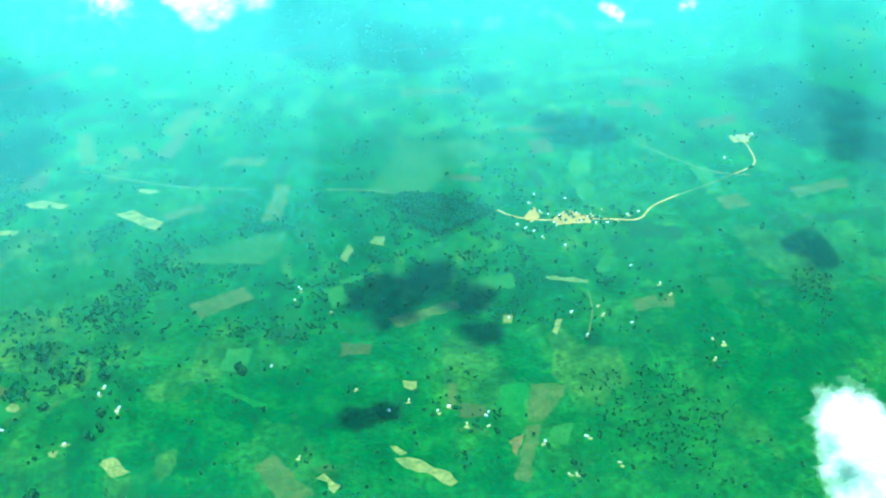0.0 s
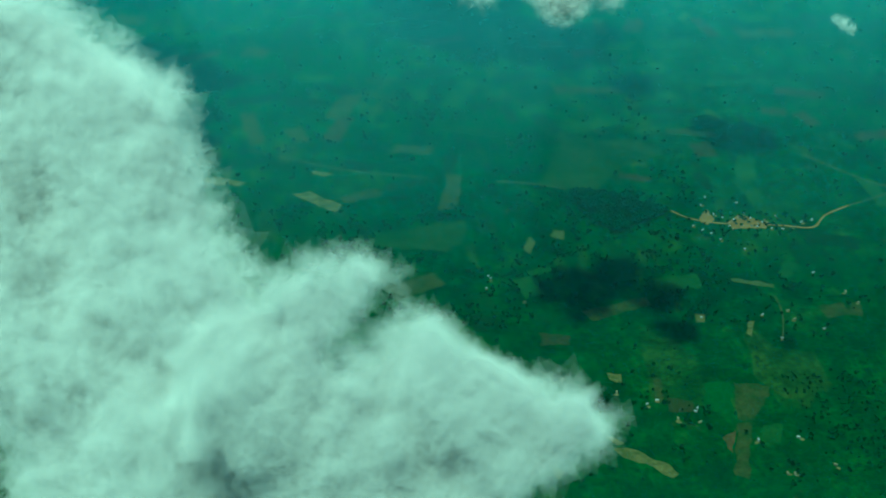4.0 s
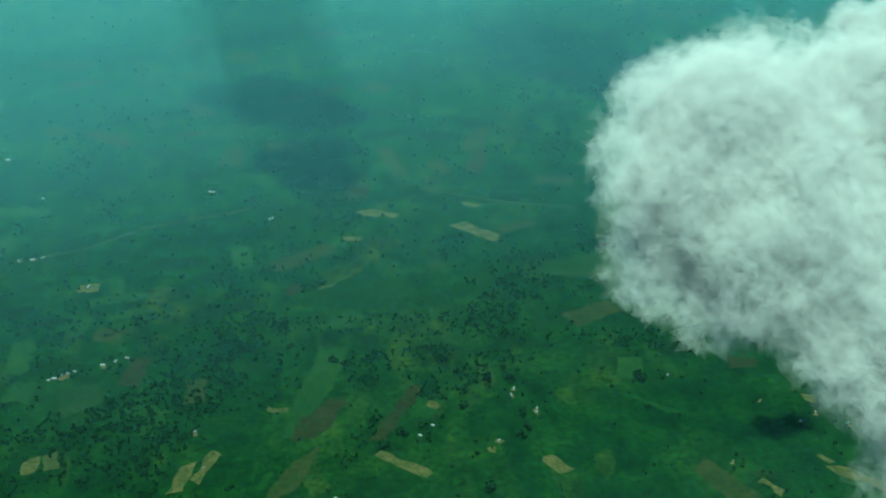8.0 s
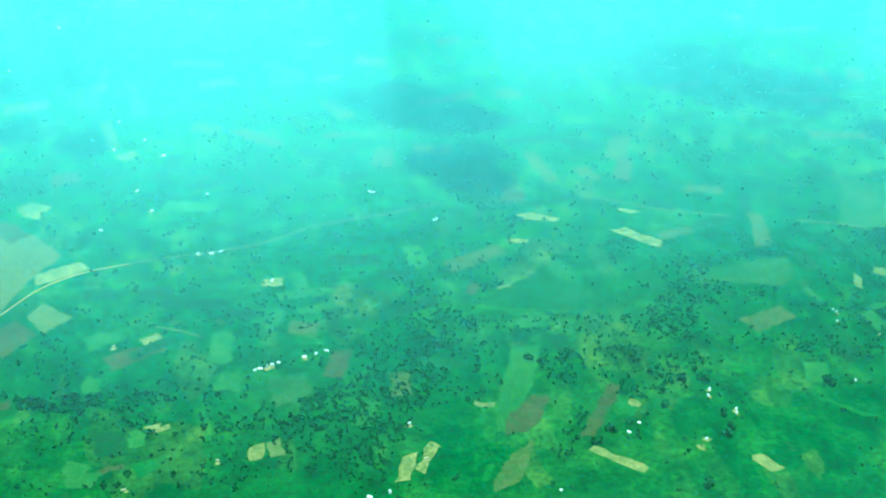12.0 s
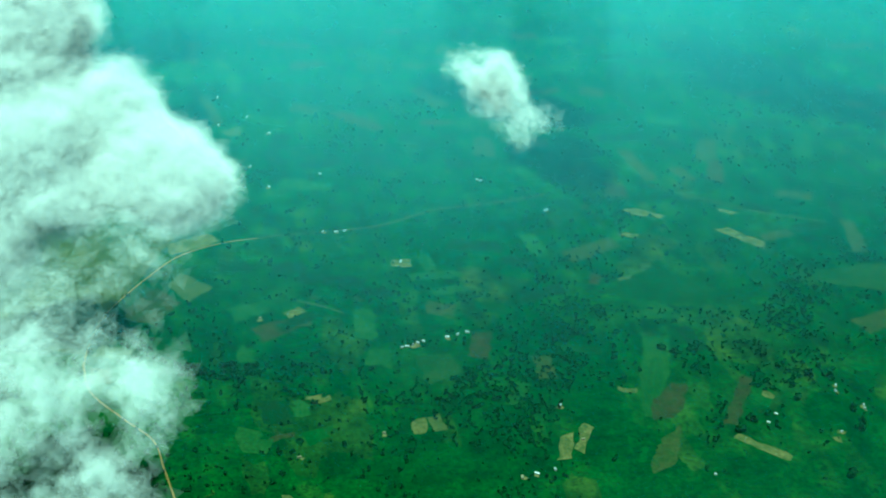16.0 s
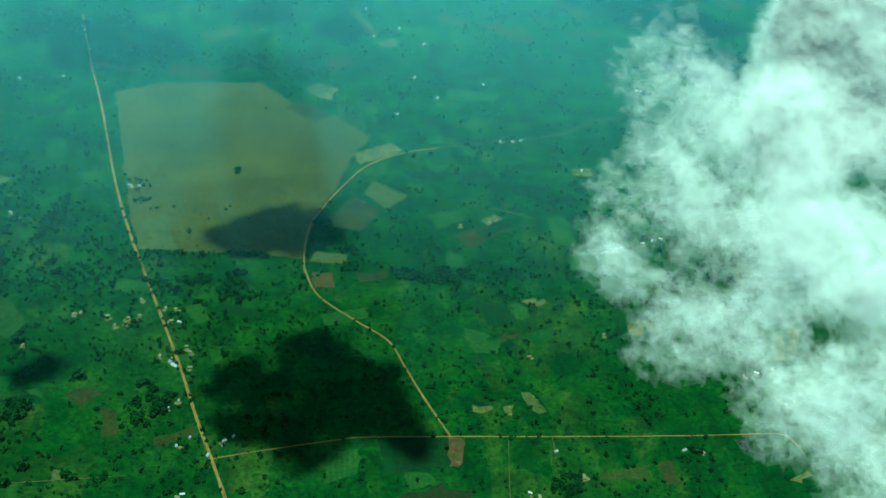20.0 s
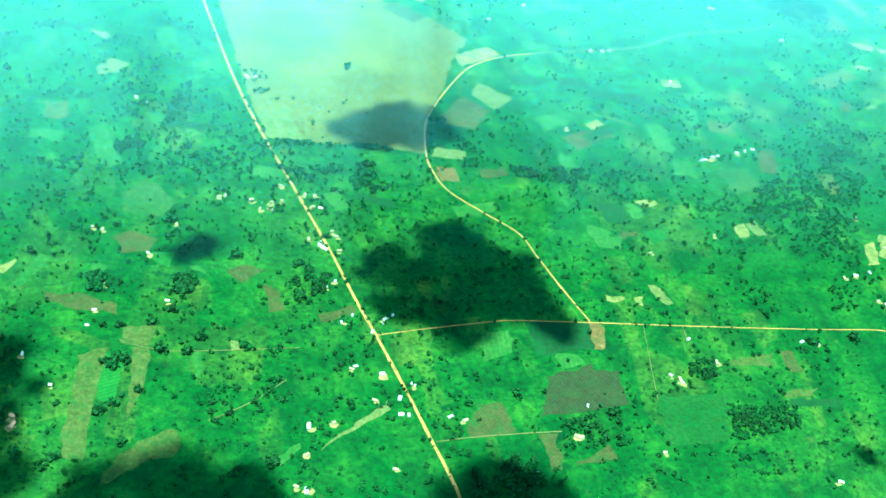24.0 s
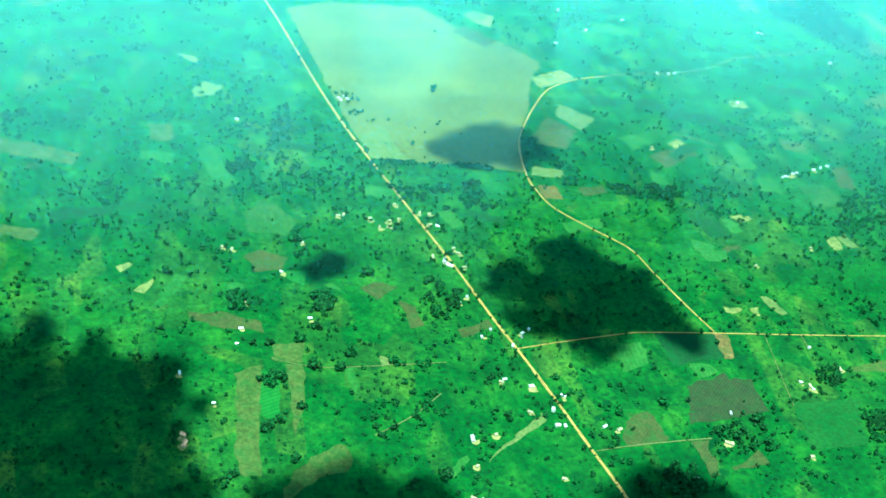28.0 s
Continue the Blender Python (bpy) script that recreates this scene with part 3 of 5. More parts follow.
field([(-406.9, 535.3), (-396.2, 540.8), (-379.6, 533.1), (-384.6, 520.4), (-402.2, 520.7)], SOIL, "brown ploughed field among green scrub")
field([(-402.2, 579.7), (-385.8, 596.3), (-366.2, 571.7), (-376.6, 555.9), (-401, 559.9)], FALLOW, "dull olive crop plot")
field([(-486.2, 527.4), (-478.8, 532.6), (-475.1, 527.2), (-482.4, 522.1)], STRAW, "pale yellow harvested patch in the grassland")
field([(-159.6, 681.3), (-137.3, 709), (-117.9, 688.1), (-135.8, 661.4), (-159.3, 668.3)], SOIL, "brown ploughed field among green scrub")
field([(-119.2, 729.5), (-94.6, 708.2), (-113, 688.3), (-130, 712.1)], TAN_CROP, "dull olive crop plot")
field([(-40.5, 670.6), (-29.3, 679), (-24.5, 671.1), (-36.2, 663.4)], STRAW, "pale yellow harvested patch in the grassland")
field([(-67.6, 653.2), (-45.2, 661.5), (-21, 663.8), (-20, 657), (-56.8, 635.8)], SOIL, "brown ploughed field among green scrub")
field([(-30.5, 573.5), (-18.8, 575.3), (-19.6, 570.8), (-30.5, 569.4)], STRAW, "pale yellow harvested patch in the grassland")
field([(-60.5, 572.1), (-41.2, 569.9), (-42.3, 556.6), (-58.9, 554.5)], DARK_CROP, "dark green crop plot")
field([(-35.7, 572.1), (-25, 563.2), (-31, 559.7), (-40.5, 567.6)], OLIVE_CROP, "dull olive crop plot")
field([(41, 543.1), (50.5, 546.1), (49.4, 531.3), (39.9, 530.1)], STRAW, "pale yellow harvested patch in the grassland")
field([(-57.4, 533.3), (-40.4, 538.6), (-40.1, 535.2), (-57.7, 528.4)], SOIL, "brown ploughed field among green scrub")
field([(-76.9, 546.1), (-58.9, 537.5), (-69.1, 525.2), (-79.5, 533.6)], OLIVE_CROP, "dull olive crop plot")
field([(-34.8, 537.3), (-21, 541.4), (-15.1, 532.9), (-30.5, 524.7)], GREEN_CROP, "bright green crop plot")
field([(-177.6, 612), (-162.7, 612.2), (-163.4, 596.2), (-176.9, 594.7)], RED_SOIL, "patch of reddish bare soil beside the winding road")
field([(-145.8, 607.8), (-123.3, 612.8), (-122.8, 603.5), (-143.6, 598.7)], SOIL, "brown ploughed field among green scrub")
field([(-173.5, 638.1), (-149.2, 631.4), (-154.5, 621.7), (-177.6, 626)], TAN_CROP, "dull olive crop plot")
field([(-82.9, 678.7), (-56.9, 687.7), (-51, 674.5), (-78.4, 660.6)], OLIVE_CROP, "dull olive crop plot")
field([(265, 778.9), (282.3, 776.6), (278.5, 769.7), (265.6, 772.3)], STRAW, "pale yellow harvested patch in the grassland")
field([(-445.1, 484.2), (-423.2, 481.9), (-402.2, 473.1), (-402.1, 465.1), (-425, 469.1), (-443.7, 477.7)], SOIL, "brown ploughed field among green scrub")
field([(-475.6, 504.9), (-464.3, 515.6), (-463.1, 513.1), (-471, 501.4)], STRAW, "pale yellow harvested patch in the grassland")
field([(-465.8, 489.7), (-450.1, 519.8), (-443.2, 516.2), (-460.4, 489.6)], OLIVE_CROP, "dull olive crop plot")
field([(-418.2, 510.5), (-406.7, 506.8), (-413.5, 501.1), (-418.8, 505.3)], OLIVE_CROP, "pale yellow harvested patch in the grassland")
field([(-382.3, 520.5), (-368.1, 518.4), (-370.9, 506), (-380.1, 509.7)], GREEN_CROP, "bright green crop plot")
field([(-335.6, 501.7), (-325.5, 506.8), (-312.7, 501.1), (-327, 489.2)], SOIL, "brown ploughed field among green scrub")
field([(-312.6, 488.8), (-303.6, 483.4), (-302, 464.8), (-310.4, 463.4)], SOIL, "brown ploughed field among green scrub")
field([(-281.3, 459.1), (-258.2, 468.3), (-256.8, 461.5), (-279.8, 452.4)], SOIL, "brown ploughed field among green scrub")
field([(-422, 432.4), (-405.3, 437.5), (-413.2, 396.9), (-415.5, 357.2), (-427.9, 359.4), (-424.3, 402.9)], DRY_CROP, "long dry olive-brown crop strip")
field([(-392.6, 437), (-382.9, 436.5), (-384.5, 409), (-395.1, 383.7), (-392.8, 415.1)], DRY_CROP, "long dry olive-brown crop strip")
field([(-397.8, 454), (-380.3, 454.8), (-381.8, 437.1), (-398.9, 440.9)], DRY_CROP, "brown ploughed field among green scrub")
field([(-358.1, 432.3), (-353.3, 432.1), (-352.9, 408.6), (-358, 413.2)], OLIVE_CROP, "dull olive crop plot")
field([(-404.9, 348), (-391.4, 364.1), (-371.1, 376.9), (-364.4, 367.3), (-369.9, 356.3), (-385.7, 353.8), (-404.9, 340.8)], DRY_CROP, "brown ploughed field among green scrub")
field([(-335.5, 438.9), (-330.6, 438.7), (-331.2, 432), (-335.6, 432.2)], TAN_CROP, "pale yellow harvested patch in the grassland")
field([(-360.3, 505.8), (-354.3, 507.4), (-347.5, 501.9), (-350, 499.2)], OLIVE_CROP, "pale yellow harvested patch in the grassland")
field([(-291.2, 354.4), (-247.2, 388.2), (-247.5, 381.1), (-287.7, 356.7)], TAN_CROP, "pale tan crop strip beside the main road")
field([(-317.9, 349.9), (-302.1, 360.3), (-300.5, 356.3), (-314.2, 345.9)], OLIVE_CROP, "dull olive crop plot")
field([(-413.7, 433.5), (-396.8, 432.7), (-401.1, 396.1), (-411.2, 396.7)], GREEN_CROP, "bright green crop plot")
field([(-204.6, 364.3), (-196.9, 376.5), (-179.5, 384.1), (-173.7, 362.3), (-179.5, 358.5), (-202.6, 358.7)], SOIL, "brown ploughed field among green scrub")
field([(-161.8, 358.7), (-151.8, 356.6), (-153.7, 332.3), (-160.9, 331.6)], SOIL, "brown ploughed field among green scrub")
field([(-145.2, 337), (-121.3, 347.5), (-118.8, 337.7), (-142.6, 334.1)], SOIL, "brown ploughed field among green scrub")
field([(-85, 471.5), (-71.5, 470), (-72.2, 466.8), (-85.3, 466.8)], STRAW, "pale yellow harvested patch in the grassland")
field([(-64.6, 469.8), (-58.6, 470.7), (-59.8, 462.3), (-65.9, 462.6)], STRAW, "pale yellow harvested patch in the grassland")
field([(-51.5, 481.7), (-44.4, 481.5), (-37.5, 462.7), (-43.9, 461.1), (-50.1, 474.2)], TAN_CROP, "pale yellow harvested patch in the grassland")
field([(-78, 382.5), (-25.9, 381), (-34.5, 373.8), (-45.1, 344.9), (-85.5, 345)], DARK_GREEN, "wide dull green crop field")
field([(-18.2, 409.6), (15.1, 414.7), (10.9, 403.1), (-17.7, 404.6)], DRY_CROP, "brown ploughed field among green scrub")
field([(21.5, 416.1), (30.8, 417.4), (30.4, 397.2), (21.3, 396)], SOIL, "brown ploughed field among green scrub")
field([(8.7, 382.2), (33.9, 382.3), (26.5, 376.4), (6.4, 377.6)], DRY_CROP, "brown ploughed field among green scrub")
field([(9.7, 375.8), (44.7, 373.7), (44, 367.5), (9.2, 369.6)], DARK_CROP, "dark green crop plot")
field([(-179.5, 440.2), (-161, 442.7), (-160.9, 424.6), (-183.2, 416.2)], OLIVE_CROP, "light yellow-green rough grass plot")
field([(-137.2, 418.7), (-121.5, 419.5), (-116, 412.8), (-133.2, 407.3)], OLIVE_CROP, "light yellow-green rough grass plot")
field([(-46.7, 655.6), (-25.6, 670.7), (-11.4, 667.4), (-43.1, 646.1)], DARK_CROP, "dark green crop plot")
field([(-77.2, 626.4), (-71.5, 634.3), (-62.6, 614), (-75.3, 611.5)], OLIVE_CROP, "dull olive crop plot")
field([(52.1, 741.9), (69.1, 740.9), (67.3, 730.6), (52, 732.5)], STRAW, "pale yellow harvested patch in the grassland")
field([(60.9, 721.6), (100.9, 724.7), (111.2, 718), (103.2, 712.5), (63.7, 710.5)], OLIVE_CROP, "dull olive crop plot")
field([(-26.7, 570.5), (-14.3, 573.5), (-12.6, 567.5), (-25, 565.3)], STRAW, "pale yellow harvested patch in the grassland")
field([(-61.7, 566.4), (-41.2, 564.8), (-38.4, 546.7), (-59, 546.6)], DARK_CROP, "dark green crop plot")
field([(-40.6, 563.6), (-30, 564.1), (-27.8, 552.6), (-38.9, 552.2)], OLIVE_CROP, "dull olive crop plot")
field([(-77.2, 530.8), (-52.6, 532.7), (-58.3, 519.8), (-74.6, 520.3)], OLIVE_CROP, "dull olive crop plot")
field([(-28.9, 534.8), (-14.8, 541.8), (-13.4, 538), (-26.2, 530.9)], OLIVE_CROP, "dull olive crop plot")
field([(52.1, 545.7), (61, 549.4), (64.3, 533.1), (54.3, 530.8)], TAN_CROP, "pale yellow harvested patch in the grassland")
field([(147.2, 507.8), (161.2, 535), (166.7, 528.7), (152.9, 503.5)], STRAW, "pale yellow harvested patch in the grassland")
field([(101.4, 638.9), (118.6, 640.4), (107.4, 604.6), (94.2, 612.8)], SOIL, "brown ploughed field among green scrub")
field([(53.1, 613.8), (80.5, 614.6), (87.5, 592.3), (57.9, 579.8)], FALLOW, "dull olive crop plot")
field([(236.5, 626.3), (259, 628.1), (252.4, 605.8), (240, 576.7), (214.8, 535.6), (207.1, 536.6), (217.5, 575.4)], OLIVE_CROP, "long olive crop strip")
field([(216.6, 551), (241.8, 572.2), (250.8, 568.9), (240.7, 543.8), (227.7, 533.9), (213.1, 533.9)], SOIL, "brown ploughed field among green scrub")
field([(212.8, 513.4), (231.2, 525.8), (217, 491.5), (196, 480.6), (195.5, 490.9)], DRY_CROP, "brown ploughed field among green scrub")
field([(294.6, 550.8), (305.4, 568.2), (315.8, 556.3), (305, 539.4)], GREEN_CROP, "bright green crop plot")
field([(308.4, 559.3), (315.9, 552.1), (312, 548.5), (305.2, 553.5)], STRAW, "pale yellow harvested patch in the grassland")
field([(262.9, 525.4), (299.6, 577.5), (306.6, 572.3), (273.3, 524)], SOIL, "brown ploughed field among green scrub")
field([(264.2, 510.2), (269.2, 514.4), (300.1, 490.2), (294.6, 485.3)], STRAW, "long pale yellow harvested strip")
field([(369.5, 488.9), (378.1, 493.3), (389.9, 477.2), (380.5, 473.8)], STRAW, "pale yellow harvested patch in the grassland")
field([(197.2, 569.7), (211.5, 565.8), (209.4, 562), (196.4, 565.7)], STRAW, "pale yellow harvested patch in the grassland")
field([(187, 492), (197.6, 508.2), (200.2, 504.2), (191.7, 490.7)], GREEN_CROP, "bright green crop plot")
field([(345.4, 513.3), (350.9, 510), (348.7, 507.6), (344, 509.7)], STRAW, "pale yellow harvested patch in the grassland")
field([(213.1, 702.5), (221.8, 716.3), (230.5, 711.3), (220.1, 697.9)], SOIL, "brown ploughed field among green scrub")
field([(240.8, 707.3), (255.9, 711), (252.3, 701.4), (241.5, 702.8)], TAN_CROP, "pale yellow harvested patch in the grassland")
field([(225.5, 692.9), (280, 725), (320.2, 691.9), (338.7, 678.7), (282.8, 669.9), (226.6, 682.2)], DARK_GREEN, "broad smooth green grass plot")
field([(401.3, 710), (498.2, 721.8), (493.8, 692.7), (476.6, 680.6), (400.6, 698.6)], FALLOW, "wide dull fallow field")
field([(396.5, 587.2), (417.4, 580), (415.4, 576.6), (395.1, 583.7)], GREEN_CROP, "bright green crop plot")
field([(282.2, 818.7), (295.4, 821.9), (320.3, 807.3), (315.6, 802.5), (286, 811.4)], STRAW, "pale yellow harvested patch in the grassland")
field([(378, 821), (395.3, 812), (386.6, 807.5), (377.8, 814.1)], STRAW, "pale yellow harvested patch in the grassland")
field([(359.6, 782.6), (374.5, 785.4), (400.9, 758.3), (394.6, 749.7), (380.8, 760.8)], STRAW, "long pale yellow harvested field")
field([(20.7, 1020.1), (44, 1021.9), (78.2, 987.5), (66.5, 977.8), (40.1, 996.1)], SOIL, "brown ploughed field among green scrub")
field([(-166.6, 882.7), (-151.7, 892.6), (-138.6, 882.7), (-157.6, 868.1)], TAN_CROP, "pale yellow harvested patch in the grassland")
field([(-48.1, 1078.4), (-4.9, 1102.8), (4.2, 1063.1), (-31.1, 1057.7)], DARK_GREEN, "smooth far field")
field([(568.5, 767), (611.8, 844.6), (679.9, 830.1), (694.1, 805.6), (647.3, 784.6), (619.3, 751.7)], FALLOW, "large dull olive far field")
field([(644.4, 777.4), (669.5, 766.9), (665.2, 758.3), (640.4, 769.5)], SOIL, "brown ploughed field among green scrub")
field([(708.2, 687.4), (722.7, 697.7), (742.3, 684), (737, 674.2), (712.8, 678.6)], ROAD, "bare sandy ground of a village", name='village_ground')
field([(686.9, 695.4), (699.8, 709.7), (700.1, 692.1), (692.1, 688.1)], ROAD, "bare sandy ground of a village", name='village_ground')
field([(897, 781.6), (917.8, 780.4), (908.8, 765.5), (897, 768.7)], DIRT, "bare sandy ground at a far hamlet", name='village_ground')
field([(536.4, 675.2), (544.5, 689.2), (549.7, 683.9), (540.8, 666.4)], TAN_CROP, "pale yellow harvested patch in the grassland")
field([(562.3, 688.8), (567.9, 697.3), (575.1, 693.8), (570.8, 681.8)], TAN_CROP, "pale yellow harvested patch in the grassland")
field([(529, 642.9), (551, 648.7), (556.8, 643.6), (536.9, 637.4)], OLIVE_CROP, "dull olive crop plot")
field([(337.8, 504.8), (344.8, 505), (344, 500.1), (338.8, 501.2)], STRAW, "pale yellow harvested patch in the grassland")
field([(500.2, 447.8), (505.2, 450.5), (514, 438.6), (509.9, 433.9)], STRAW, "pale yellow harvested patch in the grassland")
field([(441.1, 540.5), (447.4, 541), (476, 517.8), (468.6, 517.6)], GREEN_CROP, "bright green crop plot")
field([(391.5, 583.2), (412.4, 576.6), (417.6, 573.4), (394.2, 577.7)], GREEN_CROP, "bright green crop plot")
field([(462.6, 465.3), (477.1, 472), (498.5, 432.7), (478.4, 433.8)], DRY_CROP, "brown ploughed field among green scrub")
field([(644.4, 574.8), (649.9, 572.7), (648.7, 564.9), (642.6, 565)], STRAW, "pale yellow harvested patch in the grassland")
field([(673, 550.8), (678.8, 561.8), (682.1, 561), (675.1, 545.2)], STRAW, "pale yellow harvested patch in the grassland")
field([(564.5, 521.4), (574.2, 518.6), (572, 511.4), (564, 514.6)], STRAW, "pale yellow harvested patch in the grassland")
field([(546.9, 464.6), (551.4, 463), (556, 455.4), (552.3, 454.5)], STRAW, "pale yellow harvested patch in the grassland")
field([(548.3, 452.1), (564.1, 448.8), (582.8, 427.4), (578.7, 424.5), (553.9, 444.5)], STRAW, "long pale yellow harvested strip")
field([(615.8, 420.5), (632.4, 462.9), (642.1, 462.5), (622.6, 416)], DRY_CROP, "brown ploughed field among green scrub")
field([(596.4, 491.9), (611.5, 486.9), (607.8, 476.9), (593.7, 479.9)], SOIL, "brown ploughed field among green scrub")
field([(619.6, 451.9), (629.6, 460), (621.2, 438.4)], RED_SOIL, "brown ploughed field among green scrub")
field([(617.3, 480.2), (626, 504.3), (641.8, 500.8), (631, 466.6)], GREEN_CROP, "bright green crop plot")
field([(644.2, 500.3), (666.6, 493.6), (662.7, 485.1), (644.9, 463.7), (633.8, 466.1)], DRY_CROP, "brown ploughed field among green scrub")
field([(648.5, 459.4), (661.7, 458.3), (652.7, 441.6), (642.4, 447.1)], OLIVE_CROP, "dull olive crop plot")
field([(592.3, 513.5), (598.4, 512.1), (592, 489.2), (587.7, 492)], DRY_CROP, "brown ploughed field among green scrub")
field([(683.8, 614.1), (715.1, 602.1), (712.3, 597.8), (682.7, 610.4)], TAN_CROP, "pale yellow harvested patch in the grassland")
field([(761.5, 573.8), (767.7, 567.8), (761.4, 555.4), (755.7, 559)], DRY_CROP, "brown ploughed field among green scrub")
field([(736.6, 572.4), (754, 573.2), (757, 558.7), (736.4, 556.5)], DRY_CROP, "brown ploughed field among green scrub")
field([(141.1, 520.9), (151.3, 523.4), (143.4, 499.7), (132.7, 497.4)], STRAW, "pale yellow harvested patch in the grassland")
field([(99.9, 395.3), (114.6, 401.2), (117.3, 398.6), (104.5, 392.6)], STRAW, "pale yellow harvested patch in the grassland")
field([(-151.6, 390.1), (-133.8, 405.6), (-97.5, 404.8), (-98.5, 377.2), (-145.7, 375.3)], DARK_SOIL, "dark brown ploughed field with weedy edges")
field([(-156.1, 868.3), (-145.4, 888.3), (-133.6, 882.5), (-143.6, 862.6)], STRAW, "pale yellow harvested patch in the grassland")
field([(-185.5, 850), (-170, 861), (-146.4, 836.4), (-159.4, 822.1)], SOIL, "brown ploughed field among green scrub")
field([(-89.8, 976.2), (-70.8, 987.9), (-67.9, 969.4), (-81.5, 966.3)], TAN_CROP, "pale yellow harvested patch in the grassland")

# ---- groves, belts and hedges, as plan outlines ----
grove([(595.4, 752.6), (619.8, 749.2), (667.5, 710.7), (616, 686.1), (601.9, 705.6), (594.5, 727.4)], 1000, 1.5, 2.5)
grove([(74, 583.9), (126.8, 613.7), (160.5, 622), (189.3, 585.4), (179.1, 568.5), (146.9, 561.4), (135.8, 518.5), (119.4, 489.5), (98.7, 503.4), (88.8, 541.6), (77.8, 571.5)], 380, 0.8, 2.0)
grove([(251.2, 608.9), (279, 618.5), (291.1, 596.4), (273.1, 573.3), (257.1, 575.6)], 60, 0.9, 2.0)
grove([(240.4, 513.9), (269, 555.4), (279.4, 547.9), (244.5, 497.3)], 30, 0.9, 2.2)
grove([(153.9, 752.4), (175.1, 775.9), (200.7, 745.7), (176.9, 699.6), (192, 674.3), (167.2, 693.1)], 50, 1.0, 2.2)
grove([(349.9, 651.7), (395.8, 709.5), (426.8, 713.7), (380.5, 632.4), (352.3, 629.1)], 110, 0.9, 2.0)
grove([(130.5, 675.7), (235.7, 668), (349.9, 651.7), (399.2, 608.1), (341.7, 623.5), (232.1, 646.4), (154.6, 650.4)], 170, 0.8, 1.8)
grove([(18, 699.3), (79, 729.5), (131.8, 698.2), (95.6, 666.1), (32.2, 668.1)], 110, 0.8, 1.8)
grove([(-84.7, 869.3), (-41.1, 902.7), (-33, 887.9), (-77.7, 858.4)], 60, 1.0, 2.2)
grove([(-33.3, 370.7), (11.9, 369.5), (7.4, 353), (-39.5, 346)], 230, 1.0, 2.0)
grove([(-47.8, 407.8), (-35.3, 411.4), (-27.2, 406.7), (-31.4, 395.6), (-43, 393.7), (-50.5, 398.2)], 70, 1.0, 2.0)
grove([(58.3, 563.1), (120.5, 621.4), (156.5, 582), (145.9, 535.5), (105.2, 512.6), (66.8, 513.2)], 170, 0.8, 2.0)
grove([(-120.3, 612.8), (-71.8, 608.8), (-4.1, 609.6), (-6.4, 595.3), (-71.6, 590.1), (-120.4, 601.2)], 90, 0.8, 2.0)
grove([(-362.7, 711.6), (-353.8, 717.3), (-356.5, 686.4), (-371.3, 659), (-375.3, 663.7), (-364.8, 691)], 45, 1.0, 2.4)
grove([(-410, 630.5), (-391.7, 646.8), (-389.1, 639.9), (-406.1, 625.2)], 22, 1.0, 2.4)
grove([(-364, 810.7), (-356.3, 808.2), (-345.4, 773.3), (-350.1, 770)], 26, 1.0, 2.4)
grove([(-477, 794.1), (-455.8, 804.1), (-453.5, 799.5), (-473.8, 788.5)], 22, 1.0, 2.2)
grove([(-514.1, 766.8), (-491.9, 783.6), (-489.6, 779.2), (-512.3, 761.9)], 24, 1.0, 2.2)
grove([(-297.6, 644.6), (-206.9, 634), (-207.6, 630.2), (-298, 640.4)], 60, 0.8, 1.6)
grove([(-309, 710.6), (-295.7, 709.7), (-296.3, 703.8), (-309.6, 703.2)], 14, 0.9, 1.6)
grove([(-295.4, 610.3), (-221.7, 615.9), (-227.8, 580.4), (-263.6, 580.3)], 60, 0.8, 1.9)
grove([(-421.3, 498.5), (-410.1, 500), (-405.5, 486.4), (-418.8, 485.1)], 16, 1.2, 2.6)
grove([(-367.8, 495.5), (-354.8, 496.9), (-353.3, 481.5), (-369.5, 480.3)], 16, 1.2, 2.6)
grove([(-409.5, 431.8), (-394.7, 431.1), (-393.7, 423.8), (-407.3, 418.7)], 14, 1.2, 2.2)
grove([(-350.9, 407.1), (-300.4, 428.1), (-295.5, 395.4), (-340.7, 370.9), (-352.4, 382.3)], 45, 0.6, 1.4)
grove([(-293.1, 511.6), (-267.5, 496.5), (-278.3, 472.4), (-295.5, 469.5)], 32, 0.9, 2.2)
grove([(-208.5, 335.2), (-170.1, 342.9), (-168.9, 316.8), (-208.8, 316.6)], 60, 0.9, 2.2)
grove([(-143.5, 367.4), (-107.3, 372.3), (-106, 349.2), (-127.9, 342.5), (-142, 357.3)], 40, 1.0, 2.4)
grove([(87.7, 479.9), (110.5, 475.3), (95.6, 448.8), (75.5, 445.9)], 26, 0.9, 2.0)
grove([(-196.8, 589.3), (-169.6, 614.4), (-168.9, 611.2), (-196.5, 584)], 24, 0.6, 1.1)
grove([(-248.3, 538.8), (-190.9, 584.9), (-188.9, 582.3), (-245.7, 535.9)], 26, 0.6, 1.1)
grove([(-236.1, 518.6), (-171.7, 575.3), (-169.9, 572.1), (-233.6, 515.2)], 26, 0.6, 1.1)
grove([(-236.2, 485.8), (-161, 500.3), (-130.2, 508.1), (-131.1, 505.3), (-160.1, 495.8), (-235.6, 482.7)], 40, 0.6, 1.2)
grove([(491.9, 619.9), (579.6, 668.5), (666.6, 706.6), (667.2, 701.2), (581.3, 661.9), (494.4, 614.5)], 90, 0.7, 1.5)
grove([(716.8, 598.3), (726.3, 600.5), (732, 593.4), (722.6, 589.7)], 30, 0.8, 1.6)
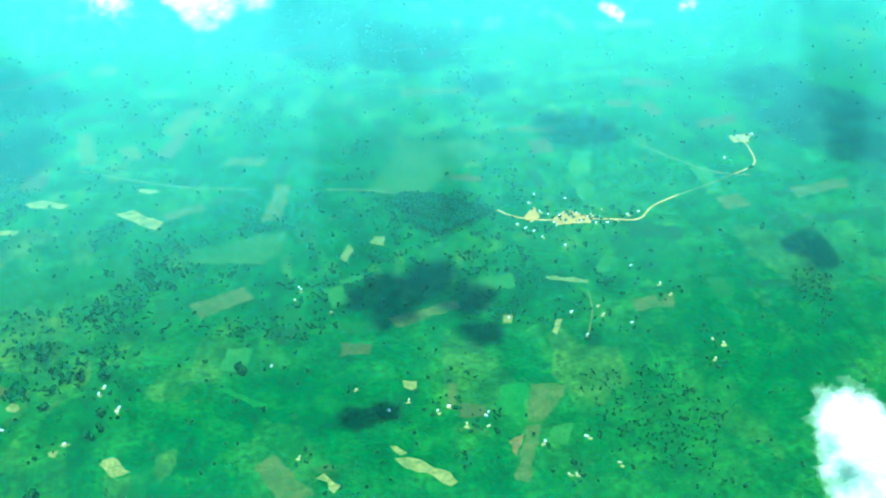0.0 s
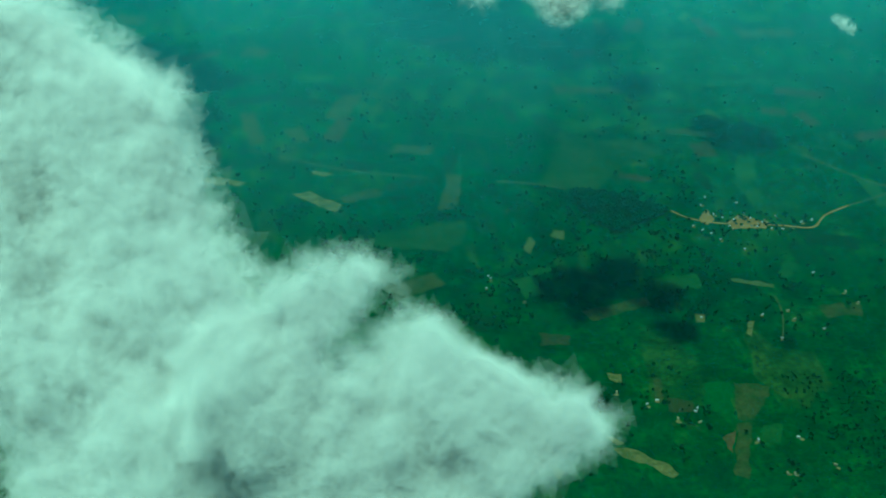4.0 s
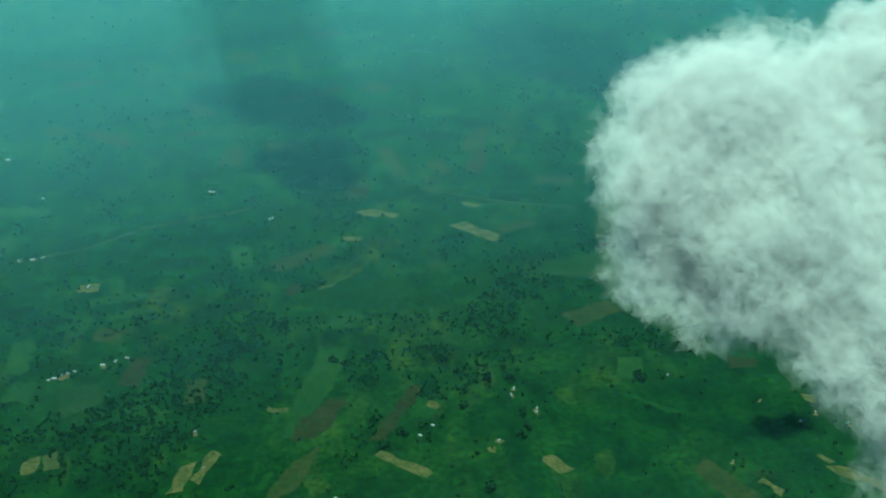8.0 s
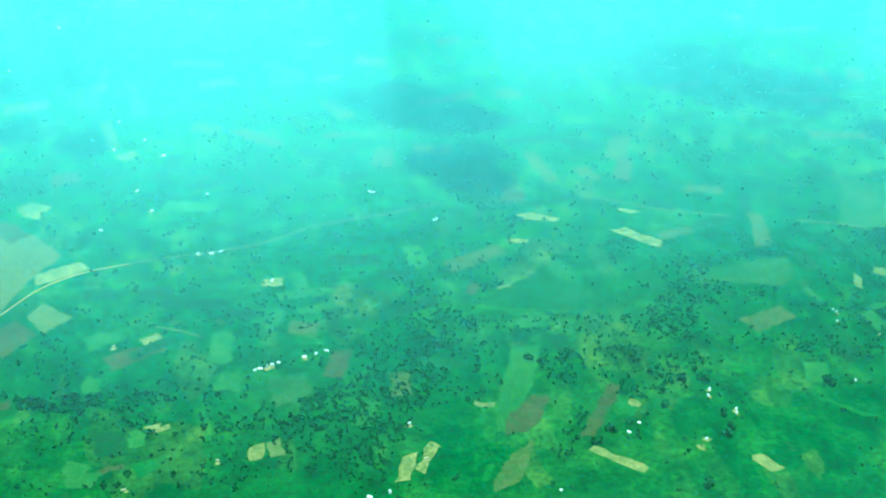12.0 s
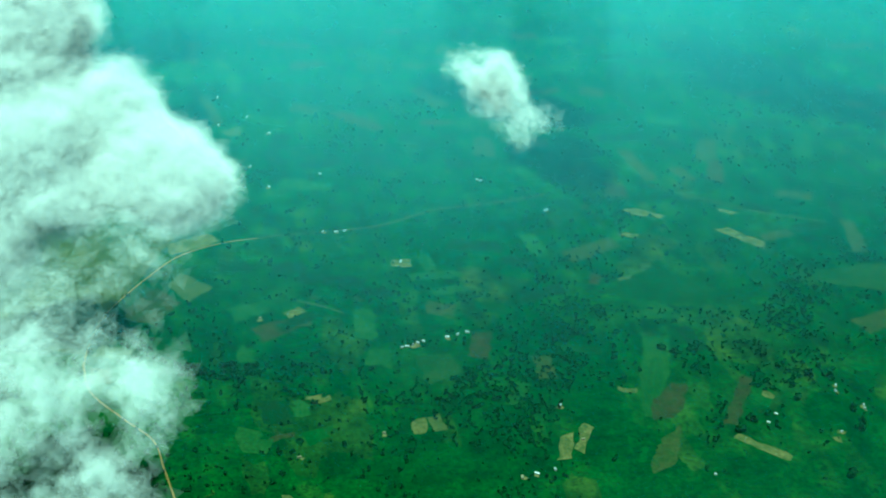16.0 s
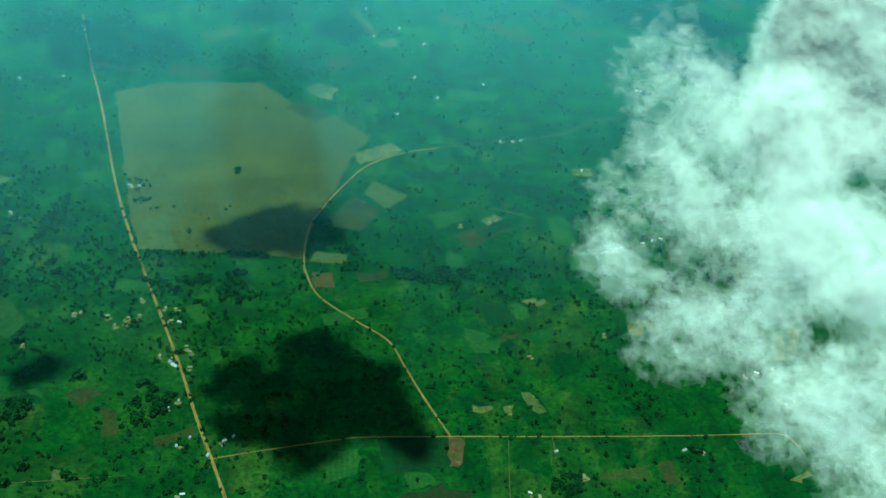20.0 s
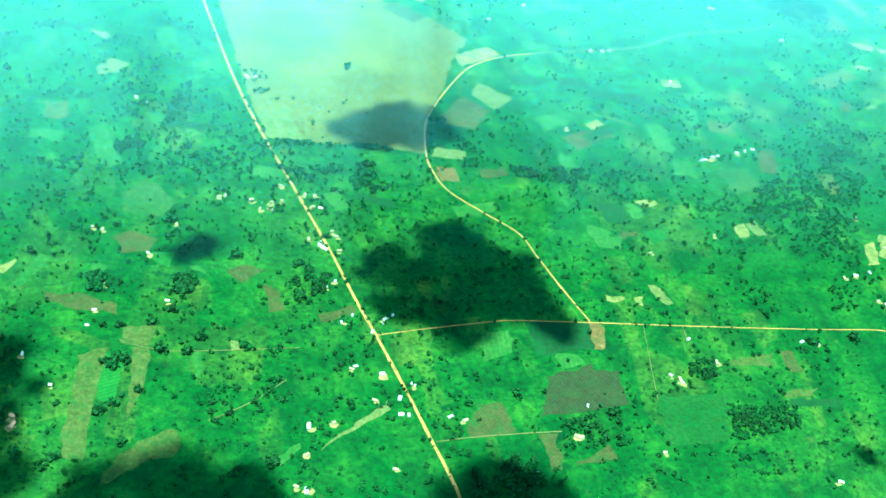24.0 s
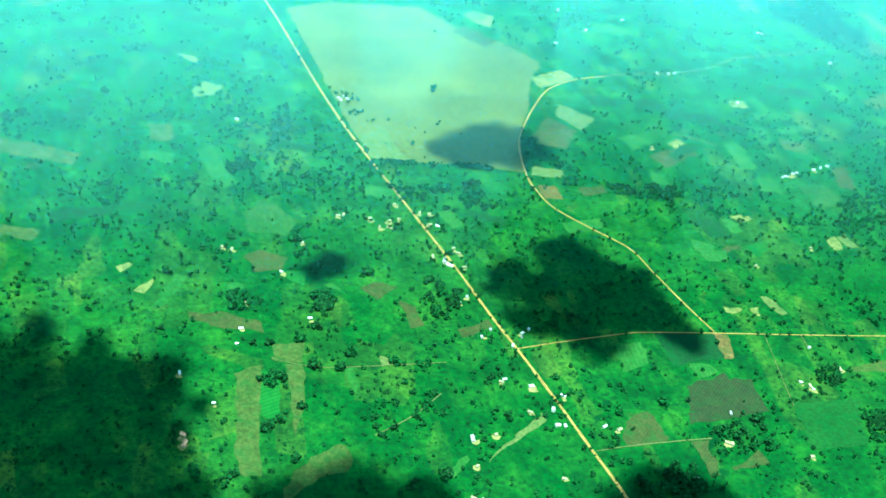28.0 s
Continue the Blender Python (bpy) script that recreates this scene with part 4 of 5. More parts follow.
grove([(299, 565.4), (316.3, 565.5), (322.4, 554.6), (307.5, 555.9)], 24, 0.8, 1.8)
grove([(329, 654.6), (378.2, 677.6), (401.4, 647.8), (390.9, 617.8), (344.9, 623.6)], 130, 0.7, 1.7)
grove([(385.3, 623.5), (461.6, 615.6), (520.5, 597.9), (512.2, 573.5), (439.1, 598.3)], 130, 0.7, 1.7)
grove([(671.8, 502), (729.2, 501.2), (759.3, 449.8), (726.4, 397.4), (696.4, 416.1), (678.3, 460)], 260, 0.6, 1.5)
grove([(862.9, 587.2), (886.9, 562.1), (856.7, 505.9), (850.9, 551.3)], 60, 0.8, 1.8)
grove([(169.8, 772.6), (184.5, 851.7), (232.5, 777), (251.2, 692.6), (195.2, 726.7)], 70, 0.9, 2.0)
grove([(-418.5, 702.7), (-397.6, 732.8), (-335.9, 679.2), (-334.2, 581.1), (-385.6, 620)], 90, 0.8, 2.0)
grove([(-521.2, 548.8), (-450.6, 594.7), (-357.3, 663.5), (-352.9, 634.6), (-441.5, 558.2), (-507.3, 516.2)], 110, 0.7, 1.7)

# ---- houses: place, turn, size and roof ----
settle("tin", [(-269.1, 563.6, 1), (-311.7, 728.7, 1), (-306.7, 731.7, 1), (-304.6, 728, 1), (-310.2, 725.5, 1), (-415.3, 468.1, 0.9), (-418.9, 455.4, 0.9), (-372.8, 474.8, 0.9), (-452.9, 433.9, 0.9), (-436, 409.9, 0.9), (-384.7, 518.7, 0.9), (-267.3, 489.4, 0.9), (-234.2, 457.3, 0.9), (-259.8, 458.3, 0.9), (-239.7, 454.2, 0.9), (-263.1, 415.6, 0.9), (-295.3, 371.8, 1.5), (-248, 408.8, 1.5), (-240.2, 389.2, 1.5), (-241.4, 377.3, 1.5), (-300.6, 328.3, 1.5), (-212.7, 373.8, 1.1), (-230.2, 399.7, 1.1), (-236.9, 376.2, 1.1), (-170.7, 331.5, 1.1), (41.1, 423.2, 1.1), (-40.1, 429.1, 1.1), (13.9, 311.2, 1.1), (-63.5, 398.9, 0.8), (-126.1, 377, 0.8)])
settle("tin", [(-57.8, 392.3, 0.8), (115.8, 486.9, 1.1), (124.3, 456, 1.1), (52.4, 421.4, 1.1), (-273.4, 525.9, 1.6), (-271, 521.4, 1.6), (-273.9, 484, 0.9), (-241, 450.9, 0.9), (-249.3, 443.5, 0.9), (-267.5, 452.2, 0.9), (-395.8, 695.3, 0.9), (-371.8, 999.2, 0.9), (-375.4, 1009, 0.9), (-362.9, 958.9, 0.9), (-381.3, 905.9, 0.9), (-434, 900.9, 0.9), (-418.9, 902.9, 0.9), (45.1, 623.6, 1.1), (48.9, 624.8, 1.1), (53.3, 626.5, 1.1), (57.8, 628.6, 1.1), (62.3, 630.3, 1.1), (81.4, 634.6, 1.1), (90, 637.2, 1.1), (98.1, 639.8, 1.1), (129, 489.6, 1.1), (59.7, 738.2, 1.1), (149.1, 552, 1.1), (9.5, 786.6, 1.1), (-1.6, 786.8, 1.1)])
settle("tin", [(17.4, 788.1, 1.1), (368.4, 560, 0.8), (379.4, 536.9, 0.8), (306.8, 532, 0.8), (237.4, 476.7, 0.8), (503.3, 642, 0.8), (499.3, 627, 0.8), (347.5, 510.4, 0.8), (-91.9, 1053.5, 1), (-62.5, 1007.8, 1), (-60.8, 903.8, 1), (-86.7, 835.4, 1), (-227.4, 1201.9, 1), (-191.3, 1333.1, 1), (152.7, 876.4, 1), (156.1, 874.5, 1), (3.3, 889, 1), (205.4, 817.8, 1), (208.1, 819.5, 1), (-41.5, 972.1, 1), (-90.7, 990, 1), (-44.9, 864.7, 1), (704.1, 726.7, 1), (696.4, 715, 1), (685.1, 678.8, 1), (690.6, 673.3, 1), (708.8, 681.3, 1), (727.6, 698.2, 1), (737.2, 682.7, 1), (745.9, 680.5, 1)])
settle("tin", [(695.1, 663.9, 1), (709, 648.4, 1), (749.9, 671, 1), (768.9, 679, 1), (778.9, 680.8, 1), (727.3, 714.4, 1), (730.1, 690.5, 1), (715.8, 689.8, 1), (707.7, 694.5, 1), (741.3, 673.1, 1), (731, 677.4, 1), (680, 686, 1), (702.2, 700.2, 1), (365.1, 553.8, 0.8), (378.3, 533.3, 0.8), (297.1, 523.7, 0.8), (504.8, 639, 0.8), (479, 555.9, 0.8), (612.1, 479.5, 1), (610, 476.8, 1), (581.1, 488, 1), (588.6, 490.7, 1), (640.5, 446.5, 1), (666.1, 445.4, 1), (646.4, 569.9, 1), (749, 610.7, 1), (690.9, 566.7, 1), (728.1, 545.1, 1), (694.6, 539.6, 1), (551, 495.1, 1)])
settle("tin", [(902, 778.1, 1.1), (906.5, 772.6, 1.1), (877.6, 744.7, 1.1), (917, 778.4, 1.1)])
settle("thatch", [(-388.5, 687.5, 1), (-334.1, 577.1, 1), (-304.9, 563.6, 1), (-295.4, 571.8, 1), (-272.1, 577.3, 1), (-316.3, 573, 1), (-295, 588.6, 1), (-420, 544.7, 1), (-414, 541.7, 1), (-367.1, 547, 1), (-280.9, 373.6, 1), (-265.7, 413.6, 1), (-409.6, 490.5, 1), (-297.9, 352.3, 1), (-305.7, 331.6, 1), (-250.5, 339, 1), (-292.1, 477.9, 1), (-255.1, 388.7, 1), (-58.5, 394.8, 1.2), (105.3, 484.3, 1.2), (-139.2, 354.9, 1.2), (-136.5, 353.6, 1.2), (-27.9, 407.7, 1.2), (-204.2, 370.7, 1.2), (-88.9, 339.6, 1.2), (130.9, 458.2, 1), (119.9, 460.1, 1), (167.2, 431.9, 1), (-338, 576.2, 1), (-311.3, 563, 1)])
settle("thatch", [(-302.5, 569.9, 1), (-278.7, 578.4, 1), (-274.5, 565.2, 1), (-263.9, 539, 1), (-261.1, 519, 1), (-261.6, 533.8, 1), (-280.5, 530.6, 1), (156, 516.6, 0.9), (20.3, 532.5, 0.9), (-37.8, 513.7, 0.9), (-58.6, 665, 0.9), (721.3, 692.8, 1), (726.9, 679.3, 1), (740.6, 686.2, 1), (709.9, 676.8, 1), (751.3, 690.4, 1), (757.1, 671.7, 1), (491.9, 466.6, 0.9), (532.6, 519.5, 0.9), (524.3, 606.2, 0.9), (609.5, 467, 1.1), (596.8, 472.2, 1.1), (647.3, 417, 1.1), (651.6, 416.1, 1.1), (678.8, 419.8, 1.1), (711.3, 568.9, 1.1), (712, 558.8, 1.1), (762.7, 584.5, 1.1), (765.9, 570.5, 1.1), (775.2, 515.5, 1.1)])
settle("thatch", [(781, 510.1, 1.1), (769.6, 496.4, 1.1), (564.6, 501.7, 1.1)])
settle("rust", [(-453.6, 388.8, 1.5), (-453.2, 382.4, 1.5)])

# ---- single large trees ----
lone_trees([(-400, 454), (-381.4, 456.4), (-375.9, 433.2), (-361.4, 431.6), (-328.1, 433.4), (-353.2, 442.2), (-450.9, 362.3), (-430.7, 358.4), (-317.1, 347.4), (-336.3, 342.6), (-324.3, 390.1), (-387.8, 402.7), (-370, 465.6), (-328.5, 515.2), (-270.3, 385.3), (-397.2, 367.1), (-402.1, 393.5), (-409.1, 388.6), (-371.9, 550.1), (-490.5, 728.1), (-228.5, 744.6), (-142.3, 363.6), (-139.2, 362.2), (-167.6, 387.8), (-199.6, 384.4), (81.5, 423.8), (45.7, 423.7), (49.1, 421.8), (-202.9, 464.7), (-215.6, 458.3), (246.3, 611.1), (368.2, 519.2), (368, 533.1), (457.7, 557), (284.7, 526.3), (366.7, 571), (459.5, 554.1), (362.5, 511.6), (352.2, 572.3), (330.5, 547.3)])
lone_trees([(333.1, 468.6), (272.4, 516.9)])


# ---- smallholders' plots beyond the larger fields ----
rng = np.random.default_rng(77)
PLOT_KINDS = ((SOIL, "dark brown freshly dug smallholder plot"), (DRY_CROP, "brownish fallow plot in the grassland"), (DARK_CROP, "dark green crop strip on the plain"),
              (DARK_GREEN, "dull green plot of low crops"), (OLIVE_CROP, "olive green strip of low growth"))
taken = [(min(p[0] for p in f), max(p[0] for p in f), min(p[1] for p in f), max(p[1] for p in f)) for f in FIELDS]
made = 0
while made < 300:
    x, y = rng.uniform(-700, 950), rng.uniform(560, 1250)
    if noise.noise(Vector((x, y, 21)) / 130) < rng.uniform(-0.4, 0.35):
        continue
    a = radians(rng.choice((-14, 8, 76, 98)) + rng.normal() * 7 + 22 * noise.noise(Vector((x, y, 4)) / 300))
    wide, deep = rng.uniform(9, 26) * (0.7 + y / 1500), rng.uniform(4, 9) * (0.7 + y / 1500)
    c, s = math.cos(a), math.sin(a)
    points = [(x + c * u * wide - s * v * deep, y + s * u * wide + c * v * deep) for u, v in ((-1, -1), (rng.uniform(0.8, 1.1), -1), (1, rng.uniform(0.6, 1)), (-1, rng.uniform(0.7, 1.1)))]
    reach = max(wide, deep) * 0.8
    if any(x0 - reach < x < x1 + reach and y0 - reach < y < y1 + reach for x0, x1, y0, y1 in taken):
        continue
    taken.append((x - reach, x + reach, y - reach, y + reach))
    kind = PLOT_KINDS[rng.choice(5, p=(0.1, 0.14, 0.3, 0.26, 0.2))]
    field(points, kind[0], kind[1], name="smallholder_plot")
    made += 1


# ---- trees and scrub ----
rng = np.random.default_rng(5)
TREES = [tree(rng, r, t) for r, t in ((1.5, 2.4), (1.9, 2.8), (2.4, 3.2), (3.0, 3.8), (1.2, 1.9))]
CROWNS = [crown_cloud(rng, r, 1.4 * r + 0.5, n, r * 0.42) for r, n in ((1.0, 16), (1.0, 20), (1.0, 14), (1.0, 18))]
spots = []
for points, count, small, large in WOODS:
    xs, ys = [p[0] for p in points], [p[1] for p in points]
    made = tries = 0
    while made < count and tries < count * 30:
        tries += 1
        x, y = rng.uniform(min(xs), max(xs)), rng.uniform(min(ys), max(ys))
        if inside(points, x, y):
            spots.append((x, y, 1.0 * rng.uniform(small, large)))
            made += 1
bounds = np.array([(min(p[0] for p in f), max(p[0] for p in f), min(p[1] for p in f), max(p[1] for p in f)) for f in FIELDS])
homes_at = np.array(HOUSE_SPOTS)


def on_field(x, y):
    near_by = np.nonzero((bounds[:, 0] < x) & (x < bounds[:, 1]) & (bounds[:, 2] < y) & (y < bounds[:, 3]))[0]
    return any(inside(FIELDS[i], x, y) for i in near_by)


made = 0
while made < 8500:
    x, y = rng.uniform(-900, 1500), 300 + 1150 * rng.random() ** 1.25
    if noise.noise(Vector((x, y, 0)) / 70) + 0.6 * noise.noise(Vector((x, y, 5)) / 23) < rng.uniform(-0.55, 0.45):
        continue
    if on_field(x, y) and rng.random() > 0.04:
        continue
    if (np.abs(homes_at - (x, y)).max(axis=1) < 3).any():
        continue
    spots.append((x, y, (0.55 + 1.35 * rng.random() ** 2.2) * (1.35 if y > 600 else 1.0)))
    made += 1
made = 0
while made < 4000:
    x, y = rng.uniform(-760, 60), rng.uniform(320, 720)
    if noise.noise(Vector((x, y, 2)) / 40) + 0.7 * noise.noise(Vector((x, y, 9)) / 14) < rng.uniform(-0.5, 0.5) or (on_field(x, y) and rng.random() > 0.05):
        continue
    spots.append((x, y, 0.65 + 1.45 * rng.random() ** 2))
    made += 1
made = 0
while made < 5500:
    x, y = rng.uniform(-820, 700), rng.uniform(560, 1050)
    if noise.noise(Vector((x, y, 12)) / 75) + 0.8 * noise.noise(Vector((x, y, 17)) / 20) < rng.uniform(0.1, 0.7) or (on_field(x, y) and rng.random() > 0.03):
        continue
    spots.append((x, y, 0.9 + 1.5 * rng.random() ** 1.8))
    made += 1
for hx, hy in HOUSE_SPOTS:
    for _ in range(rng.integers(2, 6)):
        a, d = rng.uniform(0, 6.28), rng.uniform(5, 10)
        spots.append((hx + d * math.cos(a), hy + d * math.sin(a), rng.uniform(0.8, 1.9)))

near = [(x, y, r) for x, y, r in spots if -520 < x < -60 and y < 640 and r > 1.25][:240]
chosen = set(near)
for x, y, r in [(x, y, rng.uniform(1.8, 2.7)) for x, y in LONE] + near:
    src = min(TREES, key=lambda o: abs(o.children[1].dimensions.x - 2 * r) + rng.random() * 0.6)
    s = r / max(0.5, src.children[1].dimensions.x / 2)
    ob = copy_thing(src, Matrix())
    ob.matrix_basis = pose(x, y, 0, 0, 0, rng.uniform(0, 360)) @ Matrix.Diagonal((s, s, s * rng.uniform(0.85, 1.1), 1))
for src, (x, y) in zip(TREES, ((-332, 512), (-300, 470), (-410, 455), (-455, 520), (-250, 455))):
    src.matrix_basis = pose(x, y, 0)

cells = {}
for x, y, r in spots:
    if (x, y, r) not in chosen:
        cells.setdefault((int(x // 400), int(y // 400)), []).append((x, y, r))
for some in cells.values():
    centres, sizes, stems = [], [], []
    for x, y, r in some:
        shape = CROWNS[rng.integers(4)]
        c, s = math.cos(x), math.sin(x)
        every, swell = (1, 1.0) if y < 700 else (2, 1.3)
        for p, size in shape[::every]:
            centres.append((x + r * (p[0] * c - p[1] * s), y + r * (p[0] * s + p[1] * c), r * p[2]))
            sizes.append(r * size * swell)
        t = 0.08 * r
        stems += [(x - t, y - t, 0), (x + t, y - t, 0), (x, y + t, 0), (x, y, 1.2 * r)]
    v, f = leaf_clumps(rng, centres, sizes)
    base = len(v) + 4 * np.arange(len(some))[:, None]
    stem_faces = np.concatenate([base + (0, 1, 3), base + (1, 2, 3), base + (2, 0, 3)], 1).reshape(-1, 3)
    tagged(woven("scattered_trees", np.concatenate([v, np.array(stems)]), np.concatenate([f, stem_faces]), LEAF), "dark green trees and bushes scattered over the grassland", "trees", kind="stuff")

# low scrub
centres, sizes = [], []
made = 0
while made < 16000:
    x, y = rng.uniform(-800, 1300), 300 + 900 * rng.random() ** 1.3
    if noise.noise(Vector((x, y, 3)) / 45) + 0.7 * noise.noise(Vector((x, y, 8)) / 15) < rng.uniform(-0.3, 0.75):
        continue
    if on_field(x, y):
        continue
    r = rng.uniform(0.25, 0.7)
    for _ in range(2):
        centres.append((x + rng.normal() * r * 0.6, y + rng.normal() * r * 0.6, r * 0.4))
        sizes.append(r * 0.7)
    made += 1
tagged(woven("scrub", *leaf_clumps(rng, centres, sizes), SCRUB), "low green scrub bushes spread over the plain", "scrub", kind="stuff")


cloud("cloud", [
    (719.8, 594.9, 210.2, 5, 0.5),
    (714.9, 597.2, 212.7, 3.6, 0.4),
    (723.7, 592.2, 207.2, 4.3, 0.4),
    (769.4, 589.2, 211.6, 4.3, 0.3),
    (763.9, 589.3, 210.6, 3.6, 0.3),
], 1500, 1.2, "tiny wisps of far cloud", WISP, 7, gap=0.4)
cloud("cloud", [
    (303.2, 158, 401.7, 16.5, 1),
    (313.4, 159.7, 406.5, 15.6, 1),
    (325.9, 157.8, 406.3, 13.6, 1),
    (317.6, 149.2, 391.8, 20.4, 1),
    (328, 141.1, 382, 18.5, 1),
    (338.7, 134, 373.8, 18.5, 1),
    (349.2, 125.8, 363.9, 19.5, 1),
    (356.1, 120.4, 357.4, 21.4, 1),
    (293, 155.7, 396.2, 8.8, 1),
    (357.6, 128.9, 370.3, 13.6, 0.7),
    (341.3, 119.9, 353.5, 15.6, 0.6),
    (338, 155, 402, 15, 1),
    (346, 148, 392, 13, 1),
    (332, 162, 411, 11, 1),
    (346, 138, 381, 13, 0.9),
    (296.7, 153.8, 385.3, 11, 1),
    (306.5, 146.5, 378.4, 10, 1),
    (348.4, 147.3, 404.3, 11, 1),
    (350.0, 140.1, 394.1, 12, 1),
    (353.5, 130.6, 384.0, 14, 1),
], 210000, 2.1, "bright white cumulus cloud drifting below the aircraft", CLOUD, 1, gap=0.2, lump=0.8, soft=1.2, rough=0.75)
cloud("cloud", [
    (324.3, 78, 430, 8.5, 1),
    (326.1, 72.9, 422.9, 9, 1),
    (329.5, 67.8, 416.3, 9, 1),
    (340.7, 65.4, 415.1, 8.5, 0.45),
    (338.2, 72.3, 424.6, 9, 0.45),
    (318.2, 70.6, 418, 11, 1),
], 60000, 1.15, "broad white shoulder of a cumulus cloud", CLOUD, 8, gap=0.3, lump=0.8, soft=1.1, rough=0.8)
cloud("cloud", [
    (376.4, 110.8, 392.5, 7.9, 1),
    (383.8, 112.5, 396.4, 5.5, 0.8),
    (367.7, 105.8, 383.4, 11.8, 1),
    (387.1, 102.1, 382.1, 11.1, 1),
    (398.4, 97.3, 377.6, 9.5, 1),
    (409.3, 97, 379.5, 7.0, 0.8),
    (379.3, 97.8, 374.3, 11.8, 1),
    (393.9, 93.9, 371.7, 11.1, 1),
], 46000, 1.9, "ragged thin skirt of a cumulus cloud", WISP, 9, gap=0.3, lump=0.8, soft=1.1, rough=1.5)
cloud("cloud", [
    (-136.5, 107.9, 378.2, 13.4, 0.6),
    (-153.7, 118.4, 386.6, 11.6, 0.6),
    (-131.6, 117, 391.4, 13.4, 1),
    (-167.5, 126.7, 393.2, 7.2, 0.6),
    (-141.9, 124.1, 397.5, 10.7, 0.8),
    (-128.9, 101.2, 371.8, 11.6, 0.5),
], 11000, 1.6, "thin trailing veil of a torn cloud", WISP, 16, gap=0.45, lump=0.8, soft=0.9)
cloud("cloud", [
    (-110.4, 168.5, 432.4, 12, 1),
    (-113.2, 163.7, 424.5, 13.8, 1),
    (-118.7, 158.9, 415.6, 13.8, 1),
    (-105.1, 156.8, 416.9, 12, 1),
    (-96, 158.5, 422.3, 7.4, 0.8),
    (-85.2, 150.7, 414.2, 7.8, 1),
    (-90.6, 153, 415.9, 7.4, 0.9),
    (-124.2, 153.1, 405.1, 11.1, 0.8),
    (-116.1, 149.8, 402.9, 10.1, 0.7),
    (-127.9, 148, 396.4, 8.3, 0.5),
    (-126.2, 144.1, 391.2, 6.4, 0.4),
    (-111.3, 166, 428.5, 9.2, 1),
], 130000, 2.1, "torn white cumulus cloud with trailing wisps", CLOUD, 2, gap=0.25, lump=0.9, soft=1.1, rough=0.9)
cloud("cloud", [
    (-142.5, 148.6, 401.6, 15.2, 1),
    (-131.1, 143.8, 398.3, 13.4, 1),
    (-149.6, 144.7, 393.6, 13.4, 0.7),
    (-98.6, 130.8, 389.4, 11.6, 1),
    (-89.8, 128.9, 389.5, 8.1, 0.8),
    (-111, 129.7, 383.8, 13.4, 0.8),
    (-124.1, 135.8, 388.5, 13.4, 0.6),
    (-97, 122.5, 377.7, 12.5, 0.7),
    (-104.1, 120.6, 372.6, 11.6, 0.7),
    (-144.4, 138.9, 386.6, 14.3, 0.5),
    (-91.4, 140.7, 406.4, 10.7, 0.6),
    (-103.8, 141.1, 403.1, 9.8, 0.7),
    (-116.2, 137.5, 393.7, 11.6, 0.8),
    (-153, 154.7, 407.3, 10.7, 0.6),
], 13000, 1.6, "thin trailing veil of a torn cloud", WISP, 6, gap=0.5, lump=0.8, soft=0.9)
cloud("cloud", [
    (-15.2, 230.2, 394.8, 7.0, 1),
    (-9.1, 224.4, 388.2, 6.0, 0.5),
    (-21.4, 233.9, 397.5, 5.0, 0.5),
    (-3.3, 222.9, 389.5, 4.6, 0.3),
], 7000, 1.3, "small thin white cloud", WISP, 3, gap=0.2, lump=0.8, soft=0.9, rough=1.4)
cloud("cloud", [
    (489, 414, 312, 11, 1),
    (501, 417, 318, 10, 0.9),
    (479, 418, 317, 9, 0.8),
    (508, 412, 313, 7, 0.6),
    (453, 408, 317, 6, 0.35),
    (446, 409, 320, 6, 0.35),
], 16000, 1.7, "small bright cloud far off", CLOUD, 4, gap=0.2, lump=1.2, soft=1.0, rough=0.8)
cloud("cloud", [
    (617, 123.4, 315.9, 7.7, 1),
    (614.5, 127, 320.6, 6.6, 0.5),
    (619.4, 119.2, 310.2, 9.9, 0.7),
], 5000, 1.8, "thin white wisp of cloud below the aircraft", WISP, 5)
cloud("cloud", [
    (-359.9, 265.8, 950, 27.3, 1),
    (-319.8, 287.6, 950, 28.6, 1),
    (-306.5, 259, 950, 32.2, 1),
    (-343.5, 233.4, 950, 30.6, 1),
    (-288.5, 236.9, 950, 27.9, 1),
    (-263.3, 215.1, 950, 19.8, 1),
    (-324.5, 217.4, 950, 26.8, 1),
    (-366.9, 229.1, 950, 14.9, 1),
    (-273, 263.8, 950, 16.5, 1),
], 16000, 2.6, "fair-weather cloud high above that shades the plain", SHADE_CLOUD, 11)
cloud("cloud", [
    (-615.7, 181.1, 950, 24.5, 1),
    (-648, 192, 950, 27.1, 1),
    (-672.3, 161.9, 950, 34.3, 1),
    (-596.8, 203.4, 950, 12.7, 0.8),
    (-630.4, 139.3, 950, 34.6, 1),
    (-601.7, 155.7, 950, 18, 1),
    (-592, 117.3, 950, 14.4, 1),
    (-611.6, 108.8, 950, 31, 1),
    (-662, 114.2, 950, 32.6, 1),
    (-699.1, 191.7, 950, 37.5, 1),
    (-702.8, 118.5, 950, 39.4, 1),
    (-743.1, 237.2, 950, 41, 1),
    (-664.3, 237.2, 950, 15.6, 0.7),
    (-633.5, 226.1, 950, 11, 0.5),
    (-579.9, 174.1, 950, 7.7, 0.7),
    (-675.2, 215.3, 950, 21.1, 1),
], 60000, 2.6, "fair-weather cloud high above that shades the plain", SHADE_CLOUD, 12, gap=0.35, lump=0.5)
